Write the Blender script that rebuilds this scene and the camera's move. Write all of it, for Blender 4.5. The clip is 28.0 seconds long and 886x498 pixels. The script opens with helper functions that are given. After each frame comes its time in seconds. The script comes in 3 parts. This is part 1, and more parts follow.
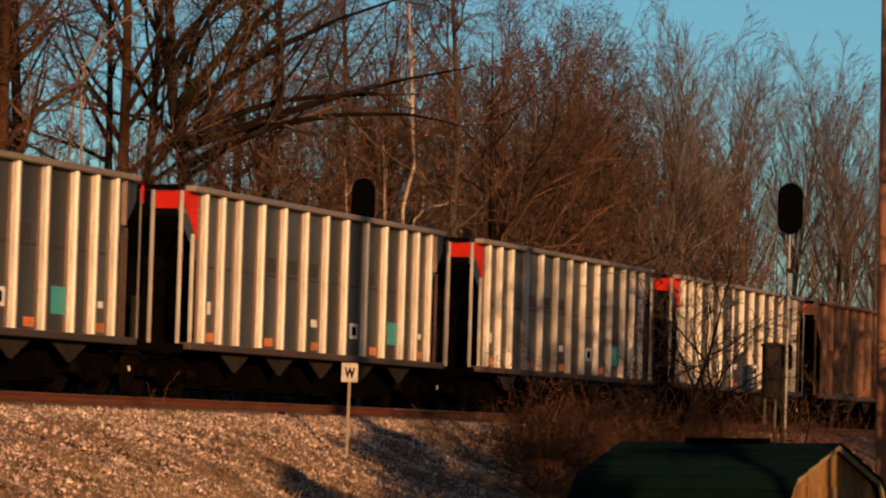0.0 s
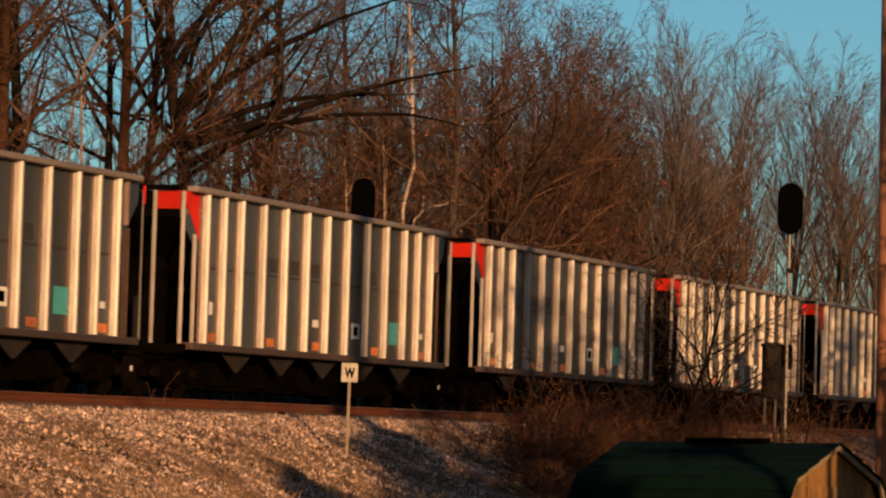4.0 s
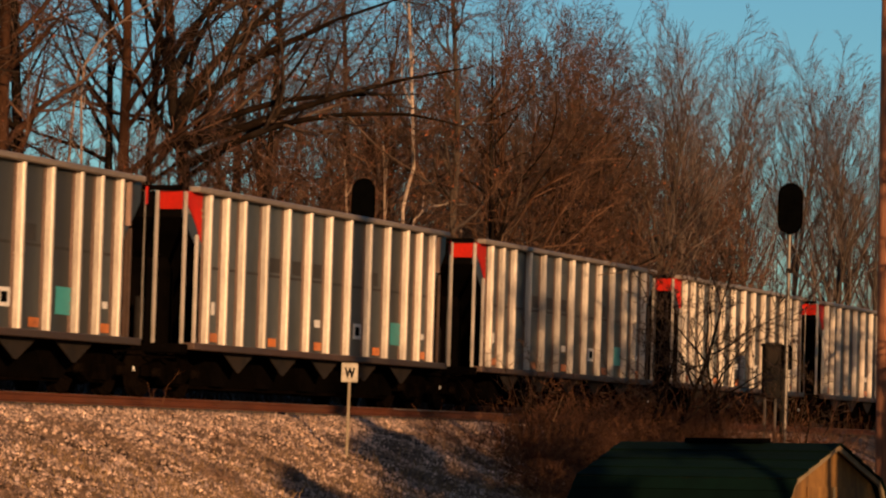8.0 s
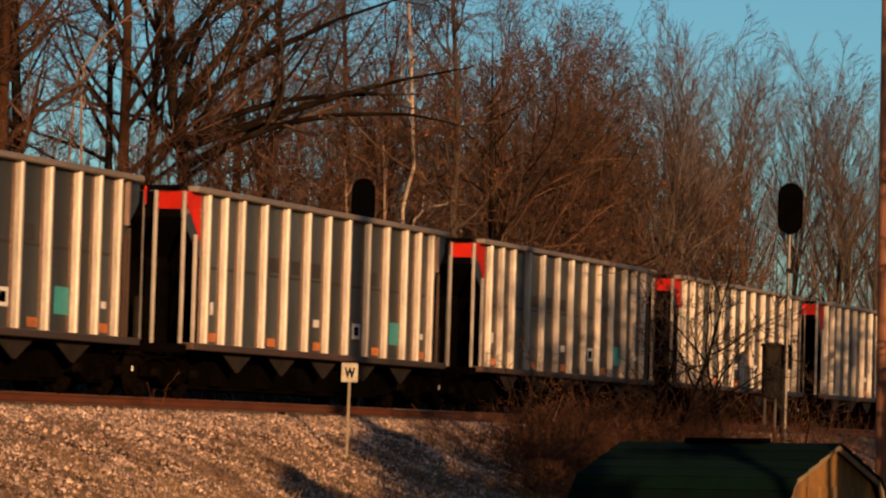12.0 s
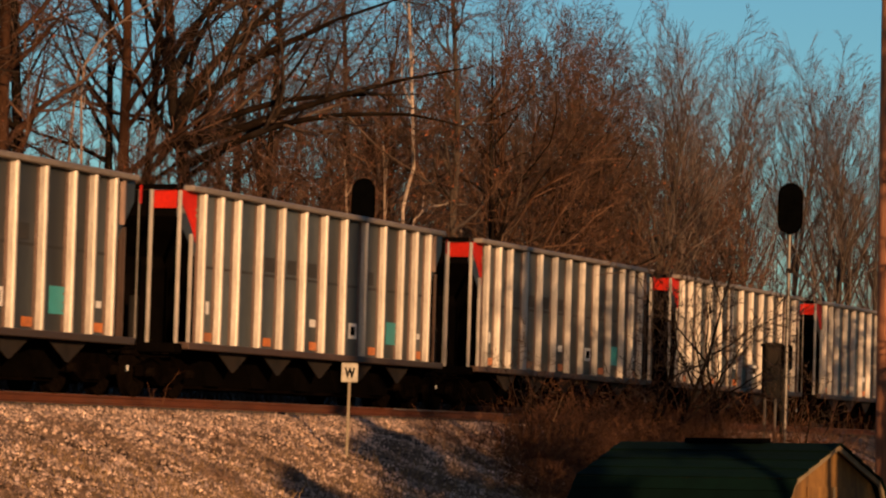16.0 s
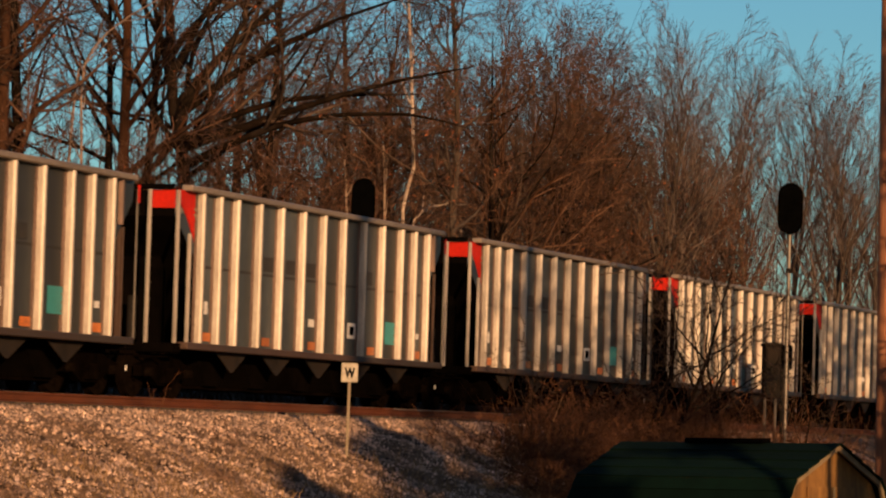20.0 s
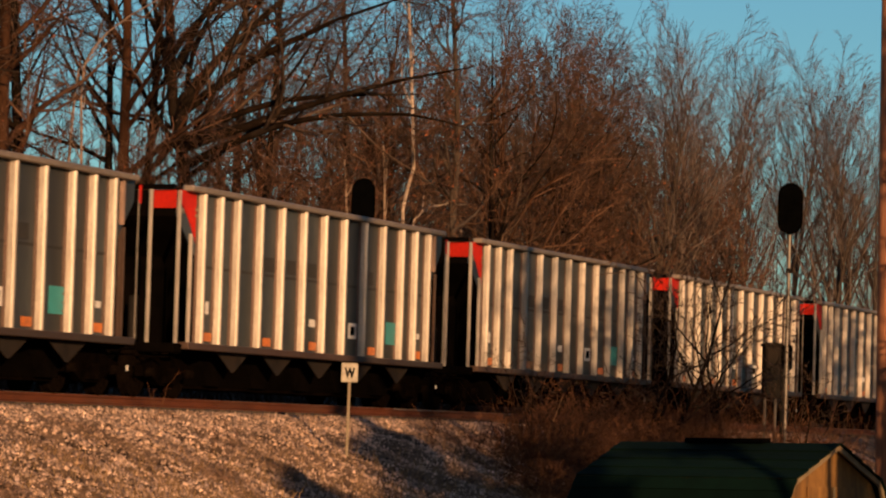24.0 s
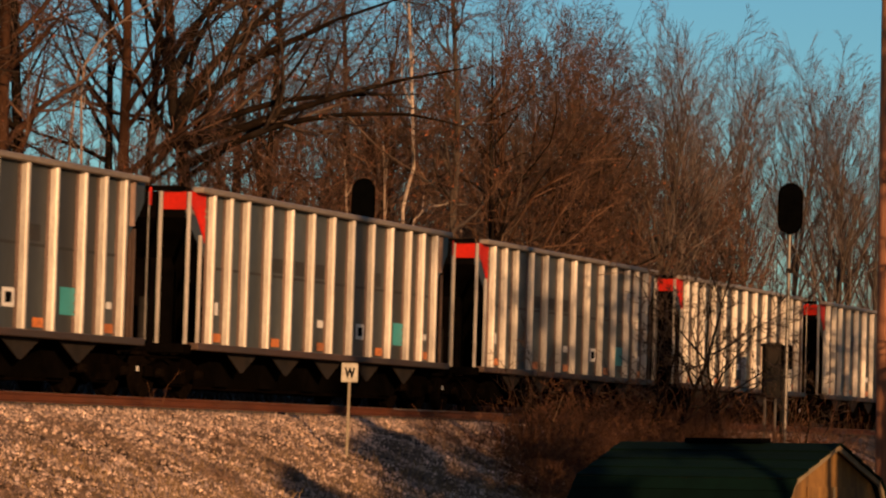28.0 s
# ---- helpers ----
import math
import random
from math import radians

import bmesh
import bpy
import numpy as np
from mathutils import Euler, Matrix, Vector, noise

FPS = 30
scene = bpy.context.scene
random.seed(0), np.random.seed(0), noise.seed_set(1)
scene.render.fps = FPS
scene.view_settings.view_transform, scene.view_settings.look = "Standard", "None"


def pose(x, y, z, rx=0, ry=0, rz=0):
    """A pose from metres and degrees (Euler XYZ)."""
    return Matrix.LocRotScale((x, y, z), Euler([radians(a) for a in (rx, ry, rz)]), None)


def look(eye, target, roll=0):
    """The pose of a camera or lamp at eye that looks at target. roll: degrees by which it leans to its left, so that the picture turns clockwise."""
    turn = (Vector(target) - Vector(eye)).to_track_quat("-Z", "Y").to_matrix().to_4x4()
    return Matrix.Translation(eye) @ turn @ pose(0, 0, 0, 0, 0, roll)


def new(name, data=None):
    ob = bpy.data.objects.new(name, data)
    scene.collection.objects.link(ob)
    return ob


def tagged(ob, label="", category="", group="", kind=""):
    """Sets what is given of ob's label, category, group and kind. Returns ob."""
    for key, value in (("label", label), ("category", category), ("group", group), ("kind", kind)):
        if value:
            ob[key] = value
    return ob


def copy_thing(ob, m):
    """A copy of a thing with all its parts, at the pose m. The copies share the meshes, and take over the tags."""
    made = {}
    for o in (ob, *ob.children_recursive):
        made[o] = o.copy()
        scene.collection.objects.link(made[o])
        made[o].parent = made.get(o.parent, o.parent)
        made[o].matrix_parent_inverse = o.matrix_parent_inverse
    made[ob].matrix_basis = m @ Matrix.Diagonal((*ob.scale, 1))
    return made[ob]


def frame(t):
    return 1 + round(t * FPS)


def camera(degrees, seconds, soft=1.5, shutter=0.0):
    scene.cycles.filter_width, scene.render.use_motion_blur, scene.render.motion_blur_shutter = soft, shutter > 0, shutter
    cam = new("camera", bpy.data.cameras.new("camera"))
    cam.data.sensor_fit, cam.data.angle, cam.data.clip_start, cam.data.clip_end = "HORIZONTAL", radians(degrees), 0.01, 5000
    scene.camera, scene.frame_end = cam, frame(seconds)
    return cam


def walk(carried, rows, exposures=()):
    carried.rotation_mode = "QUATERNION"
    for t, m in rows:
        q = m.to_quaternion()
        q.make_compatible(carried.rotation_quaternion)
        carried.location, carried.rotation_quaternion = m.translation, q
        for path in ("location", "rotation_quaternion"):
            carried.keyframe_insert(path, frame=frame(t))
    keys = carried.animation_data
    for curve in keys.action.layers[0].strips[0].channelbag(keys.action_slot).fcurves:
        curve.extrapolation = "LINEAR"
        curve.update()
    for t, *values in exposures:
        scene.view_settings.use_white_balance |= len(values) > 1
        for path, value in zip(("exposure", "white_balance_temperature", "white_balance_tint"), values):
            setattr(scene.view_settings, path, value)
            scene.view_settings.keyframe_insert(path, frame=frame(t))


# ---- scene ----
cam = camera(13.953, 28.0, soft=2.2, shutter=0.3)
EYE = Vector((-60.871, -28.297, -0.4455))
AIM = EYE + Vector((0.94018, 0.33700, 0.05006)) * 80
walk(cam, [(0.0, look(EYE, AIM, 1.708)), (28.0, look(EYE, AIM, 1.708))])

# ---- light: low evening sun from behind the camera ----
SUN_AZ, SUN_EL = 38.0, 11.0      # heading of the sunlight from +x towards +y, height over the horizon
world = bpy.data.worlds.new("evening_sky")
scene.world = world
world.use_nodes = True
wn = world.node_tree.nodes
sky = wn.new("ShaderNodeTexSky")
sky.sky_type, sky.sun_disc = "NISHITA", False
sky.sun_elevation = radians(SUN_EL)
sky.sun_rotation = radians(90 - (SUN_AZ + 180))
sky.air_density, sky.dust_density, sky.ozone_density = 1.0, 0.3, 2.5
wn["Background"].inputs["Strength"].default_value = 0.078
cool = wn.new("ShaderNodeMixRGB")       # the cool tint of the clear sky
cool.blend_type = "MULTIPLY"
cool.inputs["Fac"].default_value = 1.0
way = wn.new("ShaderNodeTexCoord")
towards = wn.new("ShaderNodeVectorMath")        # the clear sky is warmer towards the low sun
towards.operation = "DOT_PRODUCT"
towards.inputs[1].default_value = (-math.cos(radians(SUN_AZ)), -math.sin(radians(SUN_AZ)), 0.19)
warmth = wn.new("ShaderNodeMapRange")
warmth.inputs["From Min"].default_value, warmth.inputs["From Max"].default_value = -0.5, 0.9
tint = wn.new("ShaderNodeMixRGB")
tint.inputs["Color1"].default_value, tint.inputs["Color2"].default_value = (0.56, 0.88, 1.0, 1), (0.70, 0.63, 0.62, 1)
world.node_tree.links.new(way.outputs["Generated"], towards.inputs[0])
world.node_tree.links.new(towards.outputs["Value"], warmth.inputs["Value"])
world.node_tree.links.new(warmth.outputs[0], tint.inputs["Fac"])
world.node_tree.links.new(tint.outputs[0], cool.inputs["Color2"])
world.node_tree.links.new(sky.outputs[0], cool.inputs["Color1"])
world.node_tree.links.new(cool.outputs[0], wn["Background"].inputs["Color"])
sun_data = bpy.data.lights.new("sun", "SUN")
sun_data.energy, sun_data.angle, sun_data.color = 5.0, radians(0.6), (1.0, 0.56, 0.262)
sun = new("sun", sun_data)
heading = Vector((math.cos(radians(SUN_AZ)) * math.cos(radians(SUN_EL)), math.sin(radians(SUN_AZ)) * math.cos(radians(SUN_EL)), -math.sin(radians(SUN_EL))))
sun.matrix_world = look((-80, -60, 40), Vector((-80, -60, 40)) + heading)
scene.view_settings.exposure = 0.24

# ---- materials ----
def mat(name, c1, c2, scale=3.0, rough=0.7, metal=0.0, bump=0.2, fine=40.0, c3=None, stretch=(1, 1, 1), spec=0.4, vary=0.0, island=False, rough2=None):
    """Two-scale noise between c1 and c2, stains of c3, grain relief, and a change of value from piece to piece."""
    m = bpy.data.materials.new(name)
    m.use_nodes = True
    n, link = m.node_tree.nodes, m.node_tree.links.new
    b = n["Principled BSDF"]
    co = n.new("ShaderNodeTexCoord")
    mp = n.new("ShaderNodeMapping")
    mp.inputs["Scale"].default_value = stretch
    link(co.outputs["Object"], mp.inputs["Vector"])
    big, small = n.new("ShaderNodeTexNoise"), n.new("ShaderNodeTexNoise")
    for node, s in ((big, scale), (small, fine)):
        node.inputs["Scale"].default_value = s
        node.inputs["Detail"].default_value = 5
        node.inputs["Roughness"].default_value = 0.6
        link(mp.outputs[0], node.inputs["Vector"])
    ramp = n.new("ShaderNodeValToRGB")
    ramp.color_ramp.elements[0].position, ramp.color_ramp.elements[1].position = 0.32, 0.68
    ramp.color_ramp.elements[0].color, ramp.color_ramp.elements[1].color = (*c1, 1), (*c2, 1)
    link(big.outputs["Fac"], ramp.inputs["Fac"])
    colour = ramp.outputs["Color"]
    grain = n.new("ShaderNodeMixRGB")
    grain.blend_type = "MULTIPLY"
    grain.inputs["Fac"].default_value = 0.55
    g = n.new("ShaderNodeValToRGB")
    g.color_ramp.elements[0].position, g.color_ramp.elements[1].position = 0.3, 0.65
    g.color_ramp.elements[0].color = (0.45, 0.45, 0.45, 1)
    link(small.outputs["Fac"], g.inputs["Fac"])
    link(colour, grain.inputs["Color1"])
    link(g.outputs["Color"], grain.inputs["Color2"])
    colour = grain.outputs["Color"]
    if c3:
        st = n.new("ShaderNodeTexNoise")
        st.inputs["Scale"].default_value = scale * 0.37
        st.inputs["Detail"].default_value = 7
        link(mp.outputs[0], st.inputs["Vector"])
        sr = n.new("ShaderNodeValToRGB")
        sr.color_ramp.elements[0].position, sr.color_ramp.elements[1].position = 0.5, 0.66
        link(st.outputs["Fac"], sr.inputs["Fac"])
        mx = n.new("ShaderNodeMixRGB")
        mx.inputs["Color2"].default_value = (*c3, 1)
        link(sr.outputs["Color"], mx.inputs["Fac"])
        link(colour, mx.inputs["Color1"])
        colour = mx.outputs["Color"]
    if vary:
        src = n.new("ShaderNodeNewGeometry").outputs["Random Per Island"] if island else n.new("ShaderNodeObjectInfo").outputs["Random"]
        mr = n.new("ShaderNodeMapRange")
        mr.inputs["To Min"].default_value, mr.inputs["To Max"].default_value = 1 - vary, 1 + vary
        link(src, mr.inputs["Value"])
        vm = n.new("ShaderNodeVectorMath")
        vm.operation = "SCALE"
        link(colour, vm.inputs[0])
        link(mr.outputs[0], vm.inputs["Scale"])
        colour = vm.outputs[0]
    link(colour, b.inputs["Base Color"])
    rr = n.new("ShaderNodeMapRange")
    rr.inputs["To Min"].default_value, rr.inputs["To Max"].default_value = rough - 0.1, (rough2 or rough + 0.1)
    link(big.outputs["Fac"], rr.inputs["Value"])
    link(rr.outputs[0], b.inputs["Roughness"])
    b.inputs["Metallic"].default_value = metal
    b.inputs["Specular IOR Level"].default_value = spec
    if bump:
        bp = n.new("ShaderNodeBump")
        bp.inputs["Strength"].default_value, bp.inputs["Distance"].default_value = bump, 0.02
        link(small.outputs["Fac"], bp.inputs["Height"])
        link(bp.outputs[0], b.inputs["Normal"])
    return m


ALU = mat("weathered_shaded_aluminium", (0.047, 0.056, 0.058), (0.120, 0.138, 0.141), 0.8, 0.5, 0.5, 0.05, 14, (0.046, 0.046, 0.042), (1, 1, 0.25), vary=0.2)
ALU_CHORD = mat("dull_aluminium_chord", (0.22, 0.18, 0.145), (0.31, 0.255, 0.205), 1.5, 0.55, 0.2, 0.05, 14, (0.17, 0.14, 0.12), (0.3, 1, 1))
ALU_SILL = mat("grimy_aluminium_sill", (0.050, 0.028, 0.020), (0.105, 0.064, 0.047), 1.5, 0.6, 0.2, 0.05, 14, (0.05, 0.038, 0.03), (0.3, 1, 1))
ALU_RIB = mat("sunlit_aluminium", (0.43, 0.385, 0.335), (0.67, 0.605, 0.525), 2.6, 0.45, 0.2, 0.06, 24, (0.30, 0.225, 0.175), (3, 3, 0.45), vary=0.18)
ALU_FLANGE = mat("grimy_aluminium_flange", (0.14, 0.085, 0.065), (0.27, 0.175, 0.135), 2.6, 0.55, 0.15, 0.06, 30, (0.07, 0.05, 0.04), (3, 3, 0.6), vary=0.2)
STEEL_BLACK = mat("shade_black_car_steel", (0.002, 0.0016, 0.0013), (0.005, 0.0038, 0.003), 2.0, 0.8, 0.0, 0.1, spec=0.0)
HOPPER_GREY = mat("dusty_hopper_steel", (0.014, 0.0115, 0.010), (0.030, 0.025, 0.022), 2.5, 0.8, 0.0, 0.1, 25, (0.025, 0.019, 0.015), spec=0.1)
BOGIE = mat("grimy_shaded_cast_steel", (0.0018, 0.0012, 0.0009), (0.0045, 0.003, 0.002), 5.0, 0.85, 0.0, 0.15, spec=0.0)
WHEEL_STEEL = mat("worn_shaded_wheel_steel", (0.0035, 0.0024, 0.0018), (0.009, 0.006, 0.004), 6.0, 0.7, 0.0, 0.05, spec=0.0)
RED = mat("red_end_paint", (0.56, 0.014, 0.005), (0.74, 0.024, 0.008), 2.5, 0.6, 0.0, 0.05, 20, (0.36, 0.02, 0.01), vary=0.15, spec=0.15)
ORANGE = mat("orange_reflector", (0.36, 0.10, 0.018), (0.70, 0.20, 0.03), 5.0, 0.4, 0.0, 0.0, vary=0.3)
TEAL = mat("teal_decal", (0.040, 0.28, 0.285), (0.055, 0.34, 0.345), 6.0, 0.5, 0.0, 0.0, vary=0.15)
SIGN_WHITE = mat("dull_white_sign_paint", (0.40, 0.36, 0.29), (0.52, 0.475, 0.39), 5.0, 0.6, 0.0, 0.03, 20, (0.28, 0.24, 0.18))
WHITE = mat("white_paint", (0.72, 0.70, 0.66), (0.82, 0.80, 0.77), 6.0, 0.5, 0.0, 0.03)
BLACK = mat("black_paint", (0.0012, 0.0012, 0.0013), (0.002, 0.002, 0.002), 5.0, 0.9, 0.0, 0.03, spec=0.0)
STAIN = mat("faded_lettering", (0.03, 0.028, 0.026), (0.055, 0.05, 0.045), 6.0, 0.7, 0.2, 0.0)
BROWN = mat("brown_car_paint", (0.11, 0.045, 0.02), (0.19, 0.08, 0.033), 1.5, 0.6, 0.0, 0.1, 14, (0.12, 0.055, 0.03), (1, 1, 0.3))
RUST = mat("rusty_rail", (0.085, 0.022, 0.007), (0.14, 0.037, 0.012), 3.0, 0.8, 0.1, 0.15, 30, (0.10, 0.04, 0.02), (0.3, 1, 1))
RAIL_HEAD = mat("worn_rail_head", (0.45, 0.36, 0.28), (0.6, 0.5, 0.42), 1.0, 0.4, 0.7, 0.02, 30, (0.25, 0.12, 0.07), (0.2, 1, 1))
SLEEPER = mat("creosoted_sleeper", (0.05, 0.036, 0.028), (0.09, 0.068, 0.052), 4.0, 0.85, 0.0, 0.4, 30, None, (0.3, 3, 3), vary=0.3)
STONE = mat("ballast_stone", (0.44, 0.285, 0.195), (0.82, 0.585, 0.44), 1.3, 0.9, 0.0, 0.1, 30, (0.20, 0.115, 0.07), vary=0.66, island=True)
BED = mat("packed_ballast_bed", (0.10, 0.06, 0.038), (0.28, 0.18, 0.12), 6.0, 0.95, 0.0, 0.9, 38.0, (0.07, 0.042, 0.026))
GROUND = mat("dry_ground", (0.026, 0.013, 0.0055), (0.06, 0.032, 0.014), 0.35, 0.95, 0.0, 0.6, 9.0, (0.06, 0.038, 0.02))
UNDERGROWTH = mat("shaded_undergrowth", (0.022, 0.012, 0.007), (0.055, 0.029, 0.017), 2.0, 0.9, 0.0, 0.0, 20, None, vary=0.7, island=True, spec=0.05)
DRY_GRASS = mat("dry_grass", (0.26, 0.16, 0.075), (0.40, 0.26, 0.125), 1.2, 0.9, 0.0, 0.0, 20, (0.16, 0.09, 0.045), vary=0.4, island=True)
BRUSH = mat("dead_brush", (0.075, 0.034, 0.018), (0.18, 0.083, 0.044), 2.0, 0.9, 0.0, 0.0, 20, None, vary=0.8, island=True, spec=0.12)
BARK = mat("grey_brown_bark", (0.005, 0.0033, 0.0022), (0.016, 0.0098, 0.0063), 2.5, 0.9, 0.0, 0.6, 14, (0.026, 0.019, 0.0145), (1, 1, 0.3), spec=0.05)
BARK_GREY = mat("pale_grey_bark", (0.045, 0.034, 0.027), (0.095, 0.072, 0.058), 2.0, 0.9, 0.0, 0.5, 14, (0.03, 0.02, 0.015), (1, 1, 0.3), spec=0.1)
BARK_RED = mat("reddish_bark", (0.032, 0.015, 0.0085), (0.070, 0.033, 0.018), 2.0, 0.9, 0.0, 0.5, 14, (0.08, 0.045, 0.03), (1, 1, 0.3), spec=0.05)
TWIG = mat("bare_twigs", (0.046, 0.030, 0.021), (0.105, 0.069, 0.048), 1.0, 0.85, 0.0, 0.0, 10, None, vary=0.75, island=True, spec=0.12)
TWIG_RED = mat("reddish_twigs", (0.058, 0.031, 0.019), (0.150, 0.083, 0.052), 1.0, 0.85, 0.0, 0.0, 10, None, vary=0.85, island=True, spec=0.12)
TWIG_GREY = mat("greyish_twigs", (0.078, 0.060, 0.052), (0.165, 0.127, 0.110), 1.0, 0.85, 0.0, 0.0, 10, None, vary=0.7, island=True, spec=0.12)
TWIG_FAR = mat("distant_twigs", (0.055, 0.039, 0.031), (0.11, 0.078, 0.062), 1.0, 0.85, 0.0, 0.0, 10, None, vary=0.7, island=True, spec=0.12)
BIRCH = mat("pale_birch_bark", (0.36, 0.27, 0.20), (0.62, 0.50, 0.40), 3.0, 0.8, 0.0, 0.2, 18, (0.08, 0.05, 0.035), (1, 1, 2.2))
PALE_BARK = mat("pale_sapling_bark", (0.22, 0.15, 0.105), (0.36, 0.26, 0.19), 3.0, 0.8, 0.0, 0.2, 18, (0.07, 0.045, 0.03), (1, 1, 1.5))
LEAF = mat("dead_oak_leaf", (0.17, 0.05, 0.018), (0.28, 0.085, 0.028), 3.0, 0.8, 0.0, 0.0, 20, None, vary=0.4, island=True)
ROOF_GREEN = mat("shaded_green_shingle_roof", (0.0014, 0.0086, 0.0056), (0.0024, 0.0138, 0.0092), 2.0, 0.9, 0.0, 0.3, 30, None, vary=0.25, spec=0.08)
SHED_WOOD = mat("tan_plywood_with_tree_shade", (0.16, 0.080, 0.022), (0.29, 0.148, 0.042), 2.5, 0.8, 0.0, 0.2, 25, (0.075, 0.04, 0.016), (3, 3, 0.7))
TRIM = mat("pale_trim", (0.20, 0.155, 0.10), (0.33, 0.27, 0.185), 4.0, 0.7, 0.0, 0.1)
SHED_TRIM = mat("weathered_shed_trim", (0.16, 0.12, 0.07), (0.26, 0.20, 0.12), 4.0, 0.8, 0.0, 0.1)
POLE_WOOD = mat("weathered_pole_wood", (0.24, 0.10, 0.05), (0.40, 0.17, 0.085), 1.5, 0.9, 0.0, 0.5, 18, (0.10, 0.06, 0.04), (4, 4, 0.2))
GALV = mat("galvanised_pipe", (0.14, 0.125, 0.11), (0.21, 0.19, 0.17), 4.0, 0.45, 0.6, 0.05)
CABINET = mat("shaded_grey_cabinet_paint", (0.007, 0.006, 0.005), (0.013, 0.011, 0.009), 2.0, 0.8, 0.0, 0.08, 20, (0.03, 0.02, 0.014), (1, 1, 0.4), spec=0.1)


# ---- mesh helpers ----
def mesh_from(name, bm):
    me = bpy.data.meshes.new(name)
    bm.to_mesh(me)
    bm.free()
    return me


def link_mesh(name, me, material, parent=None, label=""):
    if material and not me.materials:
        me.materials.append(material)
    ob = new(name, me)
    if parent:
        ob.parent = parent
    return tagged(ob, label)


def part(name, bm, material, parent, label=""):
    return link_mesh(name, mesh_from(name, bm), material, parent, label)


def box(x0, x1, y0, y1, z0, z1, bevel=0.0, bm=None):
    bm = bm or bmesh.new()
    m = Matrix.Translation(((x0 + x1) / 2, (y0 + y1) / 2, (z0 + z1) / 2)) @ Matrix.Diagonal((x1 - x0, y1 - y0, z1 - z0, 1))
    r = bmesh.ops.create_cube(bm, size=1, matrix=m)
    if bevel:
        edges = list({e for v in r["verts"] for e in v.link_edges})
        bmesh.ops.bevel(bm, geom=edges, offset=bevel, segments=1, affect="EDGES")
    return bm


def rod(a, b, r0, r1=None, sides=8, bm=None):
    """A tapered round bar from a to b."""
    bm = bm or bmesh.new()
    a, b = Vector(a), Vector(b)
    d = b - a
    m = Matrix.Translation((a + b) / 2) @ d.to_track_quat("Z", "Y").to_matrix().to_4x4()
    bmesh.ops.create_cone(bm, cap_ends=True, segments=sides, radius1=r0, radius2=r0 if r1 is None else r1, depth=d.length, matrix=m)
    return bm


def slab(outline, y0, y1, bm=None):
    """A plate with an outline in x and z, from y0 to y1."""
    bm = bm or bmesh.new()
    f = [bm.verts.new((x, y0, z)) for x, z in outline]
    g = [bm.verts.new((x, y1, z)) for x, z in outline]
    n = len(f)
    bm.faces.new(f)
    bm.faces.new(g[::-1])
    for i in range(n):
        bm.faces.new((f[i], g[i], g[(i + 1) % n], f[(i + 1) % n]))
    bmesh.ops.recalc_face_normals(bm, faces=bm.faces)
    return bm


def raw_mesh(name, verts, polys):
    """A mesh from arrays: verts (n, 3), polys (m, k)."""
    me = bpy.data.meshes.new(name)
    k = polys.shape[1]
    me.vertices.add(len(verts))
    me.vertices.foreach_set("co", np.ascontiguousarray(verts, dtype=np.float32).ravel())
    me.loops.add(polys.size)
    me.loops.foreach_set("vertex_index", np.ascontiguousarray(polys, dtype=np.int32).ravel())
    me.polygons.add(len(polys))
    me.polygons.foreach_set("loop_start", np.arange(0, polys.size, k, dtype=np.int32))
    me.update(calc_edges=True)
    return me


# ---- the ground: one sheet with the railway bank across it ----
def ground_z(x, y):
    """Height of the ground: the bank of the track runs along x."""
    x, y = np.asarray(x, float), np.asarray(y, float)
    near = np.interp(y, [-400, -28, -18, -9, -6.0, -1.8, -1.4, 1.4, 1.9, 4.0, 9, 14, 30, 60, 400], [-2.0, -2.05, -2.75, -2.35, -1.85, -0.285, -0.27, -0.27, -0.30, -0.7, 0.3, 1.3, 2.2, 2.6, 3.0])
    off = np.clip((np.abs(y) - 2.5) / 3, 0, 1) * np.clip((60 - np.abs(y)) / 20, 0, 1)
    bank = np.clip((-y - 2.0) / 1.0, 0, 1) * np.clip((9.0 + y) / 2, 0, 1)
    rills = 0.11 * np.sin(2.7 * x - 0.35 * y + 1.5 * np.sin(0.7 * x + 0.3 * y)) + 0.06 * np.sin(6.1 * x + 0.5 * y + 2 * np.sin(1.1 * x + y))
    return near + bank * rills + off * 0.10 * (np.sin(x * 0.9 + 1.3 * y) + np.sin(x * 0.37 - y * 0.8 + 2)) * 0.7


def grid_ground():
    xs = np.concatenate([[-2500, -900, -400, -200, -120], np.arange(-80, -16, 1.0), np.arange(-16, 40, 0.25), np.arange(40, 140.1, 1.0), [160, 190, 240, 320, 480, 800, 1400, 2500]])
    ys = np.concatenate([[-2500, -900, -400, -150, -80, -50], np.arange(-36, -9, 1.0), np.arange(-9, 9.01, 0.3), np.arange(10, 30, 1.5), [34, 40, 50, 70, 110, 200, 400, 1000, 2500]])
    gx, gy = np.meshgrid(xs, ys)
    gz = ground_z(gx, gy)
    v = np.stack([gx.ravel(), gy.ravel(), gz.ravel()], 1)
    nx = len(xs)
    i, j = np.meshgrid(np.arange(len(ys) - 1), np.arange(nx - 1), indexing="ij")
    a = (i * nx + j).ravel()
    return raw_mesh("ground", v, np.stack([a, a + 1, a + nx + 1, a + nx], 1))


ground = tagged(link_mesh("ground", grid_ground(), GROUND), "bare winter ground with a railway bank across it", "ground", kind="structure")


